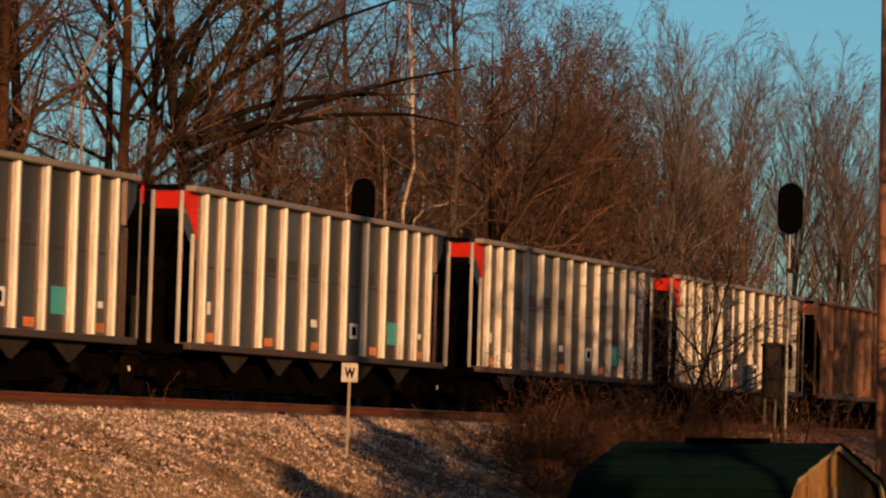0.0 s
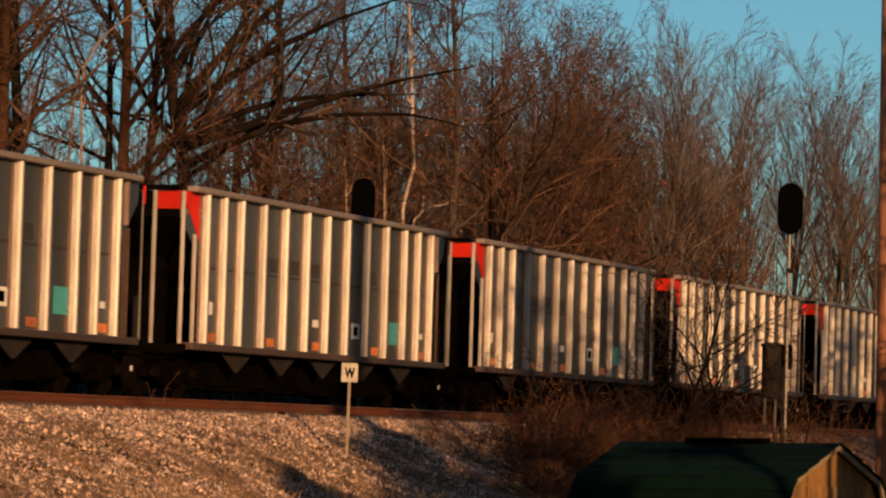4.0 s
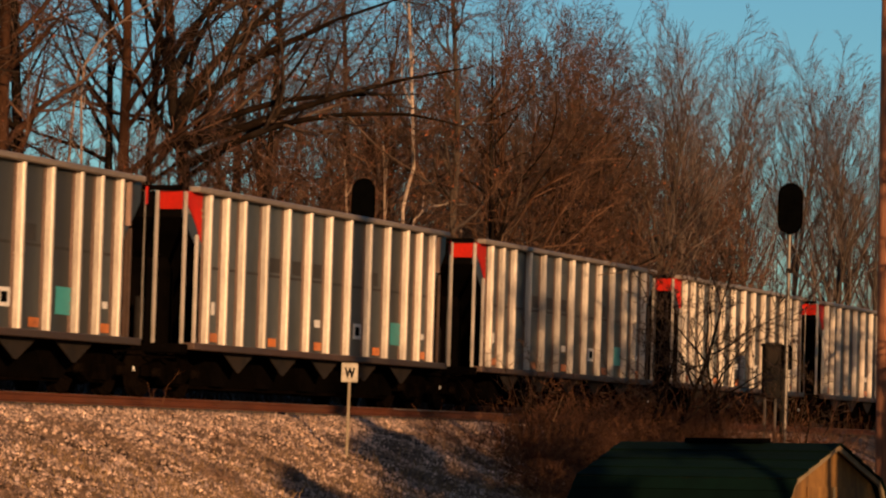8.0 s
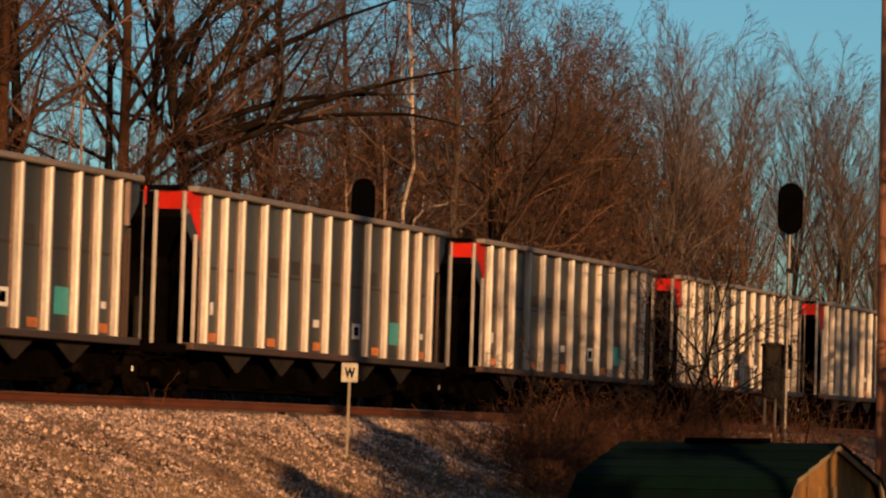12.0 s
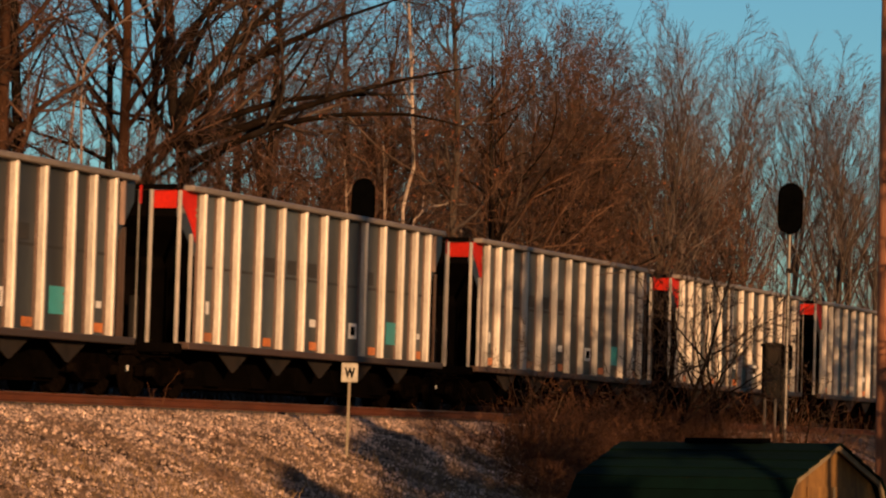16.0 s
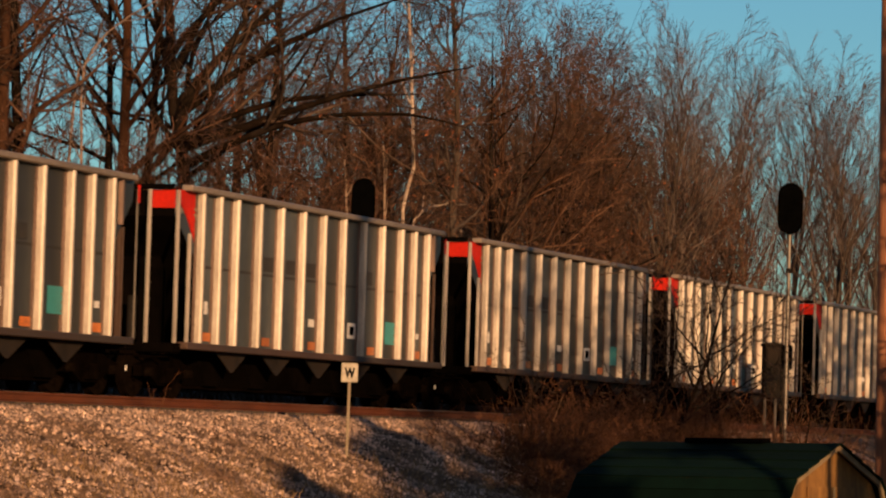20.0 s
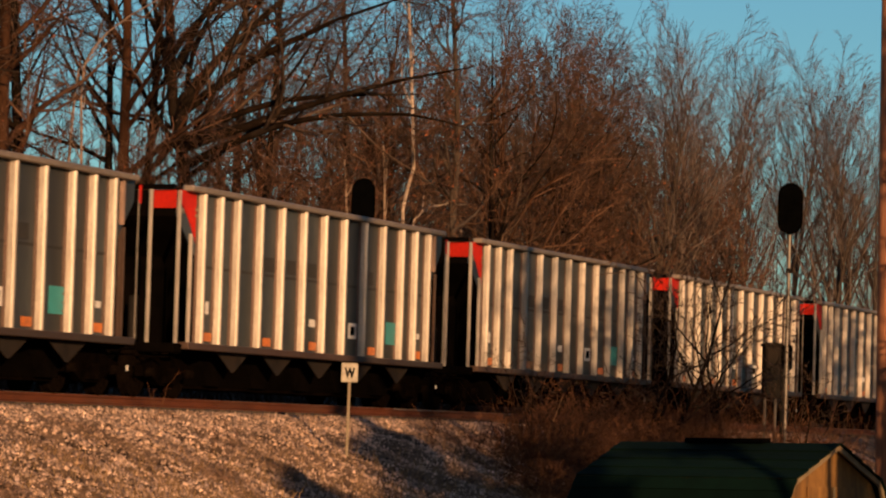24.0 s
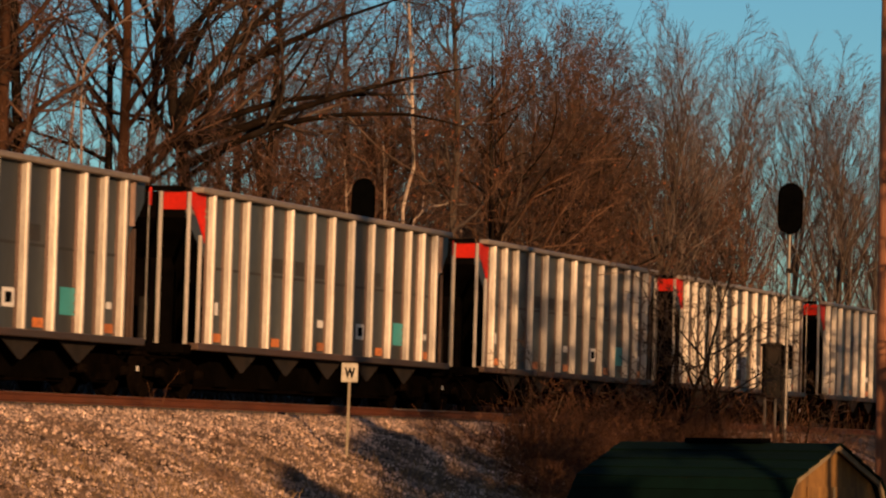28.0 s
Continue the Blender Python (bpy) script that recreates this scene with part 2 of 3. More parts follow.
# ---- the track ----
def ballast_bed():
    """The packed stone of the bank, with an uneven lower edge."""
    xs = np.arange(-22, 60.1, 0.25)
    u = np.linspace(0, 1, 24)
    edge = -8.9 - 0.35 * np.sin(xs * 0.9) - 0.25 * np.sin(xs * 2.3 + 1) + np.clip((xs + 1) * 0.42, 0, 3.8)
    gx = np.broadcast_to(xs[None], (24, len(xs)))
    gy = -1.25 + (edge[None] + 1.25) * u[:, None]
    gz = ground_z(gx, gy) + 0.008
    gz[-1] -= 0.05
    gz[0] -= 0.05
    v = np.stack([gx.ravel(), gy.ravel(), gz.ravel()], 1)
    i, j = np.meshgrid(np.arange(23), np.arange(len(xs) - 1), indexing="ij")
    a = (i * len(xs) + j).ravel()
    return raw_mesh("ballast_bed", v, np.stack([a, a + len(xs), a + len(xs) + 1, a + 1], 1))


tagged(link_mesh("ballast_bed", ballast_bed(), BED), "packed pinkish stone bank under the track", "bank", kind="structure")


def railway_track():
    track = tagged(new("railway_track"), "rusty rails on dark sleepers in stone ballast", "railway track", kind="structure")
    outline = [(-0.075, -0.172), (0.075, -0.172), (0.075, -0.155), (0.012, -0.13), (0.012, -0.05), (0.036, -0.035), (0.036, -0.006), (0.028, 0.0), (-0.028, 0.0), (-0.036, -0.006), (-0.036, -0.035), (-0.012, -0.05), (-0.012, -0.13), (-0.075, -0.155)]
    for y in (-0.755, 0.755):
        bm = bmesh.new()
        f = [bm.verts.new((-160, y + a, b)) for a, b in outline]
        g = [bm.verts.new((330, y + a, b)) for a, b in outline]
        for i in range(len(f)):
            bm.faces.new((f[i], f[(i + 1) % len(f)], g[(i + 1) % len(f)], g[i]))
        bmesh.ops.recalc_face_normals(bm, faces=bm.faces)
        rail = part("rail", bm, RUST, track)
        part("rail_head", box(-160, 330, y - 0.027, y + 0.027, 0.0, 0.004), RAIL_HEAD, rail, "polished running surface")
    part("bright_rail_head", box(13.0, 21, -0.795, -0.782, -0.022, 0.003), RAIL_HEAD, track, "bright strip drawn as the glint on the rail head")
    sleeper = mesh_from("sleeper", box(-0.11, 0.11, -1.3, 1.3, -0.30, -0.176, 0.012))
    sleeper.materials.append(SLEEPER)
    for i in range(150):
        ob = link_mesh("sleeper", sleeper, None, track)
        ob.location = (-20 + i * 0.54, 0.02 * math.sin(i * 2.3), 0)


railway_track()


# ---- the hopper cars ----
COUPLED = 16.2       # from car to car
RIBS = (0.0, 1.105, 2.25, 3.36, 4.48, 5.31, 6.13)
CENTRE = 7.09        # where the middle of the first car stands at 8 s


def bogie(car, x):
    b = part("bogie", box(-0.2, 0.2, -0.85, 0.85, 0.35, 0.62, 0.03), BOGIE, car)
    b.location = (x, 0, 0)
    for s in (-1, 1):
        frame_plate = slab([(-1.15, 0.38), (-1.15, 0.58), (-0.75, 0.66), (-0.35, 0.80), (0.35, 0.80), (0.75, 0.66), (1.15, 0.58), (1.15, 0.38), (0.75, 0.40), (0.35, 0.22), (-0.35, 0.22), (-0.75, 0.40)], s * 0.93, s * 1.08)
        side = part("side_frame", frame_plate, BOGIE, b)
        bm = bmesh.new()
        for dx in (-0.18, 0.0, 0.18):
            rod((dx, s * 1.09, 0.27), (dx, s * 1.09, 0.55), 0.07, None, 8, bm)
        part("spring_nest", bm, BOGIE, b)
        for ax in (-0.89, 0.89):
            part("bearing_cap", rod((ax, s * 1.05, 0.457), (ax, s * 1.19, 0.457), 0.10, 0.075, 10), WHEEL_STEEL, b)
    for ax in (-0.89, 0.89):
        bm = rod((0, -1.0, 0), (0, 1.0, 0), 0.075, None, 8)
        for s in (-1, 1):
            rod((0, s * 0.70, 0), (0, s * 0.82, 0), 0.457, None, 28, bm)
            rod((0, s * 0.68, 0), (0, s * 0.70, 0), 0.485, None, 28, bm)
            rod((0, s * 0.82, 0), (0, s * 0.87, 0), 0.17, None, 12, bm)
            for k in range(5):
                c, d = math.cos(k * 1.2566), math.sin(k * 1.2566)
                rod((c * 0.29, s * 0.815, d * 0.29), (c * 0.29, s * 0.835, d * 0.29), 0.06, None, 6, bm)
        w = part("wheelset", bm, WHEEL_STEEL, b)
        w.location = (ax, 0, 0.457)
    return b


def shared(name, me, material, parent, place, label=""):
    ob = link_mesh(name, me, material, parent, label)
    ob.location = place
    return ob


def hat(w, d, z0, z1):
    """An upright pressed rib with sloping sides and rounded shoulders, its back against the sheet."""
    pts = [(-w, d / 2), (-w * 0.68, -d * 0.25), (-w * 0.50, -d * 0.42), (-w * 0.28, -d * 0.5), (w * 0.28, -d * 0.5), (w * 0.50, -d * 0.42), (w * 0.68, -d * 0.25), (w, d / 2)]
    bm = bmesh.new()
    low = [bm.verts.new((x, y, z0)) for x, y in pts]
    high = [bm.verts.new((x, y, z1)) for x, y in pts]
    for i in range(len(pts)):
        j = (i + 1) % len(pts)
        bm.faces.new((low[i], low[j], high[j], high[i]))
    bm.faces.new(low[::-1])
    bm.faces.new(high)
    bmesh.ops.recalc_face_normals(bm, faces=bm.faces)
    return bm


def riveted_flange():
    """The flat foot of a rib against the sheet, with a row of rivets down each side."""
    bm = box(-0.195, 0.150, -0.006, 0.0, 1.03, 3.80)
    for x in (-0.140, 0.115):
        for k in range(19):
            z = 1.10 + 0.145 * k
            rod((x, -0.006, z), (x, -0.022, z), 0.028, 0.016, 5, bm)
    return bm


def hopper_car(sheet, rib_mat, end_mat, label, marked=True):
    car = tagged(new("hopper_car"), label, "rail car", "cars of the coal train")
    rib = mesh_from("rib", hat(0.072, 0.13, 1.03, 3.80))
    flange = mesh_from("rivet_flange", riveted_flange())
    short_rib = mesh_from("rib", hat(0.055, 0.08, 3.0, 3.80))
    post = mesh_from("end_post", box(-0.03, 0.03, -0.03, 0.03, 1.0, 3.80, 0.006))
    shaded_post = post.copy()
    grab_post = mesh_from("end_post", rod((0, 0, 1.0), (0, 0, 3.66), 0.016, None, 8))
    for me, paint in ((rib, rib_mat), (flange, ALU_FLANGE if marked else sheet), (short_rib, ALU_FLANGE if marked else sheet), (post, rib_mat), (shaded_post, ALU_SILL), (grab_post, GALV)):
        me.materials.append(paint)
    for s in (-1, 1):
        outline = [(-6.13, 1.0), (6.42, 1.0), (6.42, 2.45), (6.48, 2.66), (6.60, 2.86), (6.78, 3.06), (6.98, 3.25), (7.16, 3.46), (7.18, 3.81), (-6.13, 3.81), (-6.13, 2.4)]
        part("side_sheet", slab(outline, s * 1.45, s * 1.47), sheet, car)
        part("end_gusset", slab([(-7.02, 3.81), (-7.02, 3.62), (-6.86, 3.52), (-6.64, 3.34), (-6.44, 3.13), (-6.27, 2.92), (-6.135, 2.70), (-6.135, 3.81)], s * 1.452, s * 1.472), end_mat, car, "painted end gusset")
        part("top_chord", box(-6.80, 7.02, min(s * 1.42, s * 1.64), max(s * 1.42, s * 1.64), 3.80, 3.91, 0.02), ALU_CHORD if marked else sheet, car)
        part("side_sill", box(-6.80, 7.05, min(s * 1.40, s * 1.63), max(s * 1.40, s * 1.63), 0.90, 1.03, 0.015), ALU_SILL if marked else sheet, car)
        part("seam_strip", box(-6.0, 6.2, min(s * 1.468, s * 1.476), max(s * 1.468, s * 1.476), 2.425, 2.475), STAIN, car, "dark riveted seam")
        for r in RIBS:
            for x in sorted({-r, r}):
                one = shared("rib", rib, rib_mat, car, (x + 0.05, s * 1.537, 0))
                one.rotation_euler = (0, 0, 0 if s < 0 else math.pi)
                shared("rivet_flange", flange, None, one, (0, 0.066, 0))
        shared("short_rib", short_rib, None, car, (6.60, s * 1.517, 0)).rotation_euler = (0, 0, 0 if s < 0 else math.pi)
        for x, y, size in ((-6.74, 1.585, 0.72), (6.64, 1.53, 0.7), (-6.99, 1.45, 1.0), (7.12, 1.585, 1.0)):
            ob = shared("end_post", shaded_post if x == 6.64 else grab_post if x > 7 else post, None, car, (x, s * y, 1.0 * (1 - size)))
            ob.scale = (0.6 if x == 6.64 else 1, 1, size)
    for e in (-1, 1):
        paint = end_mat if e < 0 else sheet
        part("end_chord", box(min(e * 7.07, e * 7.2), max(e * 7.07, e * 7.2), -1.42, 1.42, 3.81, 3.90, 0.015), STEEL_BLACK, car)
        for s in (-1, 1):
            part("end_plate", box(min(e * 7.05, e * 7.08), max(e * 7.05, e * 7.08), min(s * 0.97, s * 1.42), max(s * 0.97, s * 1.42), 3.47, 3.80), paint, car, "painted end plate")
        part("end_sheet", box(min(e * 7.02, e * 7.045), max(e * 7.02, e * 7.045), -1.40, 1.40, 3.28, 3.80), STEEL_BLACK, car, "end sheet coloured black for the shaded middle")
        part("slope_sheet", slab([(e * 7.10, 3.32), (e * 7.07, 3.30), (e * 4.3, 1.05), (e * 4.3, 1.10)], -1.44, 1.44), STEEL_BLACK, car, "slope sheet coloured black with the shade of the recess")
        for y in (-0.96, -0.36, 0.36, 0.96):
            shared("end_post", post if abs(y) > 0.5 else shaded_post, None, car, (e * 7.17, y, 0))
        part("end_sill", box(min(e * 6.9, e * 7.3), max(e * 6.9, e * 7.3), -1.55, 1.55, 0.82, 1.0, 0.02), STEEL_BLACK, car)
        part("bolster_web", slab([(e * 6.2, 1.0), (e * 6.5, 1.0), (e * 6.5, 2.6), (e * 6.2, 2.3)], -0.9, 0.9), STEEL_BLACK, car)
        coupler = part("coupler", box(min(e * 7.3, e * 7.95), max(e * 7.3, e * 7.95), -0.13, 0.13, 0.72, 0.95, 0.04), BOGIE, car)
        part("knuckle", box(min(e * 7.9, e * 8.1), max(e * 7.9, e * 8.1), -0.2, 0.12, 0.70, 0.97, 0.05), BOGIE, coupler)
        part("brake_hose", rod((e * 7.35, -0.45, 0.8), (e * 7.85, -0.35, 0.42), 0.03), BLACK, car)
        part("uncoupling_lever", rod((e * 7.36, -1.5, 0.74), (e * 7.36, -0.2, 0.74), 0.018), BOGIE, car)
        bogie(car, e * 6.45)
        if e > 0:
            for s in (-1, 1):
                part("corner_tag", box(7.09, 7.17, min(s * 1.602, s * 1.612), max(s * 1.602, s * 1.612), 3.42, 3.74), end_mat, car, "small red corner tag")
            part("air_cock", rod((7.22, -1.42, 0.45), (7.22, -1.42, 0.54), 0.018, None, 8), WHITE, car, "small white bar drawn as a glint")
    part("brake_cylinder", rod((-7.15, -0.66, 1.05), (-7.15, -0.66, 1.85), 0.085, None, 10), HOPPER_GREY, car, "dusty upright cylinder")
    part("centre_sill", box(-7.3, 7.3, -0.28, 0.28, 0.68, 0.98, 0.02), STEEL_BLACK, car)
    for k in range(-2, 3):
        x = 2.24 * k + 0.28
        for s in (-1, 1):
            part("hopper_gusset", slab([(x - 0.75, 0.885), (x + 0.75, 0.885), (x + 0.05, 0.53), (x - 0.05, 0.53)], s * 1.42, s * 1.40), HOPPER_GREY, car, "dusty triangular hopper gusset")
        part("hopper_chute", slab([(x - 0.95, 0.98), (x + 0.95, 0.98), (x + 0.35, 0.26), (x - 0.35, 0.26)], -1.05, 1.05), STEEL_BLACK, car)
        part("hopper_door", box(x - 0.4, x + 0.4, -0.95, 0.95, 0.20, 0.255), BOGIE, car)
    for x in (-5.60, -2.7, -0.30, 3.02, 5.8):
        part("reflector", box(x - 0.19, x + 0.19, -1.482, -1.474, 1.08, 1.24), ORANGE, car, "orange reflective patch")
    if marked:
        part("white_stencil", box(-0.50, -0.20, -1.481, -1.474, 1.54, 1.69), WHITE, car, "small white stencil")
        part("white_stencil", box(-5.72, -5.58, -1.481, -1.474, 1.58, 1.82), WHITE, car, "small white stencil")
        part("white_stencil", box(5.7, 5.9, -1.481, -1.474, 1.5, 1.62), WHITE, car, "small white stencil")
        plate = part("placard", box(1.66, 2.10, -1.482, -1.474, 1.38, 1.70), WHITE, car, "white placard with a dark mark")
        part("placard_mark", box(1.76, 2.0, -1.487, -1.483, 1.45, 1.63), BLACK, plate, "black block")
        part("teal_decal", box(3.84, 4.42, -1.481, -1.474, 1.33, 1.80), TEAL, car, "teal rectangular decal")
        for k, (x, w) in enumerate(((-2.9, 0.5), (-1.75, 0.45), (-0.7, 0.5), (2.6, 0.4))):
            part("faded_mark", box(x, x + w, -1.479, -1.474, 2.52, 2.80), STAIN, car, "faded illegible lettering")
        for k in range(2):
            part("end_stencil", box(-6.32, -6.18, -1.478, -1.474, 3.36 + 0.11 * k, 3.40 + 0.11 * k), TRIM, car, "small faded stencil")
    return car


def first_place(k):
    return pose(COUPLED * k + CENTRE, 0, 0)


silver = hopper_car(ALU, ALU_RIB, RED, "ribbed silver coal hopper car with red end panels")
brown = hopper_car(BROWN, BROWN, BROWN, "ribbed rust-brown coal hopper car", False)
CARS = [(6, silver), (7, brown)]
for k in range(-13, 6):
    CARS.append((k, copy_thing(silver, first_place(k))))
CARS.append((8, copy_thing(brown, first_place(8))))
CARS.append((9, copy_thing(brown, first_place(9))))


# ---- trees ----
def unit(v):
    return v / np.maximum(np.linalg.norm(v, axis=-1, keepdims=True), 1e-9)


def grow(rng, P, D, L, S, up=0.0, wig=0.1):
    """Polylines (n, S+1, 3) from the points P along D, length L, bent upwards by up and unevenly by wig."""
    pts, d = [P], unit(D)
    for _ in range(S):
        d = unit(d + np.array([0, 0, 1.0]) * np.reshape(up, (-1, 1)) + wig * rng.normal(size=d.shape))
        pts.append(pts[-1] + d * (L / S)[:, None])
    return np.stack(pts, 1)


def sprout(rng, pts, L, R, count, lo, hi, angle, ratio, thin, flat=0.0):
    """Starts of count side shoots on each polyline: points, ways, lengths, radii."""
    n, S = pts.shape[0], pts.shape[1] - 1
    t = lo + (hi - lo) * (np.arange(count)[None, :] + rng.random((n, count))) / count
    f = np.clip(t * S, 0, S - 1e-4)
    i = f.astype(int)
    row = np.arange(n)[:, None]
    a, b = pts[row, i], pts[row, i + 1]
    P = a + (b - a) * (f - i)[..., None]
    T = unit(b - a)
    q = rng.normal(size=T.shape)
    q[..., 2] *= 1 - flat
    q = unit(q - (q * T).sum(-1, keepdims=True) * T)
    ang = np.radians(angle) * (0.75 + 0.5 * rng.random(t.shape))
    D = T * np.cos(ang)[..., None] + q * np.sin(ang)[..., None]
    ln = L[:, None] * ratio * (1.15 - 0.6 * t) * (0.65 + 0.7 * rng.random(t.shape))
    rad = (R[:, :1] + (R[:, 1:2] - R[:, :1]) * t) * thin
    return P.reshape(-1, 3), D.reshape(-1, 3), ln.ravel(), rad.ravel()


def tubes(batches):
    """Joined tapered tubes: batches of (polylines, radii at both ends, sides)."""
    vs, fs, base = [], [], 0
    for pts, R, k in batches:
        n, m = pts.shape[:2]
        T = unit(pts[:, -1] - pts[:, 0])
        A = unit(np.cross(T, np.where(np.abs(T[:, 2:3]) > 0.9, [[1.0, 0, 0]], [[0, 0, 1.0]])))
        B = np.cross(T, A)
        ang = np.arange(k) * 2 * np.pi / k
        ring = np.cos(ang)[None, :, None] * A[:, None] + np.sin(ang)[None, :, None] * B[:, None]
        r = R[:, :1] + (R[:, 1:2] - R[:, :1]) * np.linspace(0, 1, m)[None]
        vs.append((pts[:, :, None] + r[:, :, None, None] * ring[:, None]).reshape(-1, 3))
        o = base + np.arange(n)[:, None, None] * (m * k) + np.arange(m - 1)[None, :, None] * k
        j = np.arange(k)[None, None]
        j2 = (j + 1) % k
        fs.append(np.stack(np.broadcast_arrays(o + j, o + j2, o + k + j2, o + k + j), -1).reshape(-1, 4))
        base += n * m * k
    return np.concatenate(vs), np.concatenate(fs)


def ends(r, tip):
    return np.stack([r, np.maximum(r * tip, 0.0035)], 1)


def limbs_of(rows):
    """Limbs given by height, heading in degrees, climb in degrees, length, radius and how they bend upwards."""
    a = np.array(rows, float)
    h, c = np.radians(a[:, 1]), np.radians(a[:, 2])
    D = np.stack([np.cos(h) * np.cos(c), np.sin(h) * np.cos(c), np.sin(c)], 1)
    P = np.zeros((len(a), 3))
    P[:, 2] = a[:, 0]
    return P, D, a[:, 3], a[:, 4], a[:, 5]


def tree(name, seed, height, r, bark, twig, limbs=14, lo=0.25, spread=50, limb_len=0.42, up=0.10, n2=9, n3=7, n4=5, fine=0.008, lean=(0, 0), given=None, bend=0.03, leaves=0, label="", tip=0.15, flat=0.2, wig=1.0, fan=1.0, crook=0.10, split=False, path=None):
    rng = np.random.default_rng(seed)
    base = tagged(new(name), label, "tree", "bare trees beside the railway")
    T0 = grow(rng, np.zeros((1, 3)), np.array([[lean[0], lean[1], 1.0]]), np.array([height]), 12, 0.02, bend)
    if path:        # a trunk with its own bends: sideways, height
        px, pz = np.array(path, float).T
        z = np.linspace(0, pz[-1], 25)
        T0 = np.stack([np.interp(z, pz, px), 0.05 * np.sin(z * 1.3), z], 1)[None] if pz[-1] > pz[-2] + 0.5 else np.stack([px, 0 * px, pz], 1)[None]
    R0 = ends(np.array([r]), tip)
    P, D, L, q = sprout(rng, T0, np.array([height]), R0, limbs, lo, 0.96, spread, limb_len, 0.62)
    if given:
        gp, gd, gl, gr, gb = limbs_of(given)
        S = T0.shape[1] - 1
        z = np.clip(gp[:, 2] / T0[0, -1, 2] * S, 0, S - 0.1)
        i = z.astype(int)
        gp = T0[0, i] + (T0[0, i + 1] - T0[0, i]) * (z - i)[:, None]
        P, D, L, q = np.concatenate([gp, P]), np.concatenate([gd, D]), np.concatenate([gl, L]), np.concatenate([gr, q])
    R1 = ends(q, 0.10)
    rise = np.full(len(P), up)
    if given:
        rise[:len(gb)] = gb
    T1 = grow(rng, P, D, L, 9, rise, crook)
    P, D, L2, q = sprout(rng, T1, L, R1, n2, 0.2, 1.0, 48 * fan, 0.45, 0.6, flat)
    R2 = ends(q, 0.3)
    T2 = grow(rng, P, D, L2, 4, up * 0.8, 0.14 * wig)
    P, D, L3, q = sprout(rng, T2, L2, R2, n3, 0.15, 1.0, 45 * fan, 0.5, 0.6)
    q = np.maximum(q, fine * 1.3)
    T3 = grow(rng, P, D, L3, 2, up * 0.6, 0.16 * wig)
    R3 = ends(q, 0.4)
    P, D, L4, q = sprout(rng, T3, L3, R3, n4, 0.15, 1.0, 42 * fan, 0.55, 0.6)
    T4 = grow(rng, P, D, np.maximum(L4, 0.12), 1, up * 0.4, 0.2 * wig)
    R4 = ends(np.full(len(P), fine), 0.45)
    n = len(T1) if given or split else 0
    link_mesh("trunk", raw_mesh("trunk", *tubes([(T0, R0, 10)] + ([] if n else [(T1, R1, 6)]))), bark, base)
    for i in range(n):
        link_mesh("limb", raw_mesh("limb", *tubes([(T1[i:i + 1], R1[i:i + 1], 8)])), bark, base)
    link_mesh("crown", raw_mesh("crown", *tubes([(T2, R2, 4), (T3, R3, 3), (T4, R4, 3)])), twig, base, "mass of bare twigs")
    if leaves:
        pick = rng.integers(0, len(T3), leaves)
        c = T3[pick, -1] + rng.normal(size=(leaves, 3)) * 0.05
        a, b = unit(rng.normal(size=(leaves, 3))), unit(rng.normal(size=(leaves, 3)))
        s = (0.03 + 0.03 * rng.random(leaves))[:, None]
        v = np.stack([c - a * s, c + b * s * 0.5, c + a * s, c - b * s * 0.5 + np.array([0, 0, 0.02])], 1).reshape(-1, 3)
        link_mesh("dead_leaves", raw_mesh("dead_leaves", v, np.arange(leaves * 4).reshape(-1, 4)), LEAF, base, "clinging rust-brown leaves")
    return base


def stand(proto, spots, scale=1.0):
    """Puts the first tree of a kind and its copies at (x, y, turn, size)."""
    for i, (x, y, turn, size) in enumerate(spots):
        m = Matrix.Translation((x, y, float(ground_z(x, y)) - 0.1)) @ Matrix.Rotation(radians(turn), 4, "Z")
        ob = proto if i == 0 else copy_thing(proto, m)
        ob.matrix_basis = m @ Matrix.Diagonal((size, size, size, 1))


# limbs: 0 degrees swings along the picture of the line, towards the track, and 180 away from it
OAK_LIMBS = [(8.85, 0, 56, 5.0, 0.105, 0.02), (8.85, 180, 58, 4.0, 0.095, 0.03), (8.3, 10, 64, 5.0, 0.10, 0.0), (7.4, -5, 50, 7.0, 0.145, -0.005), (7.1, 8, 57, 6.0, 0.11, 0.0), (7.2, -8, 41, 7.6, 0.14, -0.03),
             (6.6, 0, 36, 6.6, 0.12, -0.06), (6.4, 5, 26, 8.0, 0.145, -0.045), (5.9, -6, 38, 8.0, 0.125, -0.09), (5.6, 12, 34, 5.0, 0.075, -0.05), (6.2, 180, 48, 6.0, 0.09, 0.07), (6.9, 195, 14, 3.8, 0.055, -0.03),
             (6.6, 80, 55, 6.5, 0.11, 0.03), (7.8, 250, 55, 5.5, 0.09, 0.0), (6.2, 300, 45, 5.0, 0.08, 0.0)]
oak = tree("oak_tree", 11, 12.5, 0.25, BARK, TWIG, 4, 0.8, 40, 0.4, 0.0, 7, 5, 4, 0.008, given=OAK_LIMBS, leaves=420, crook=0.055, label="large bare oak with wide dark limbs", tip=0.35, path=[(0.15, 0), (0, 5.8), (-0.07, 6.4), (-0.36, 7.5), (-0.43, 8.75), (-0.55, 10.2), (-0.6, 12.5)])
stand(oak, [(25.74, 10, -70, 1.0)])
slim = tree("slender_tree", 21, 18, 0.20, BARK_RED, TWIG_RED, 22, 0.25, 46, 0.24, 0.05, 6, 5, 4, 0.008, label="tall slender bare tree with reddish bark", leaves=250, bend=0.015)
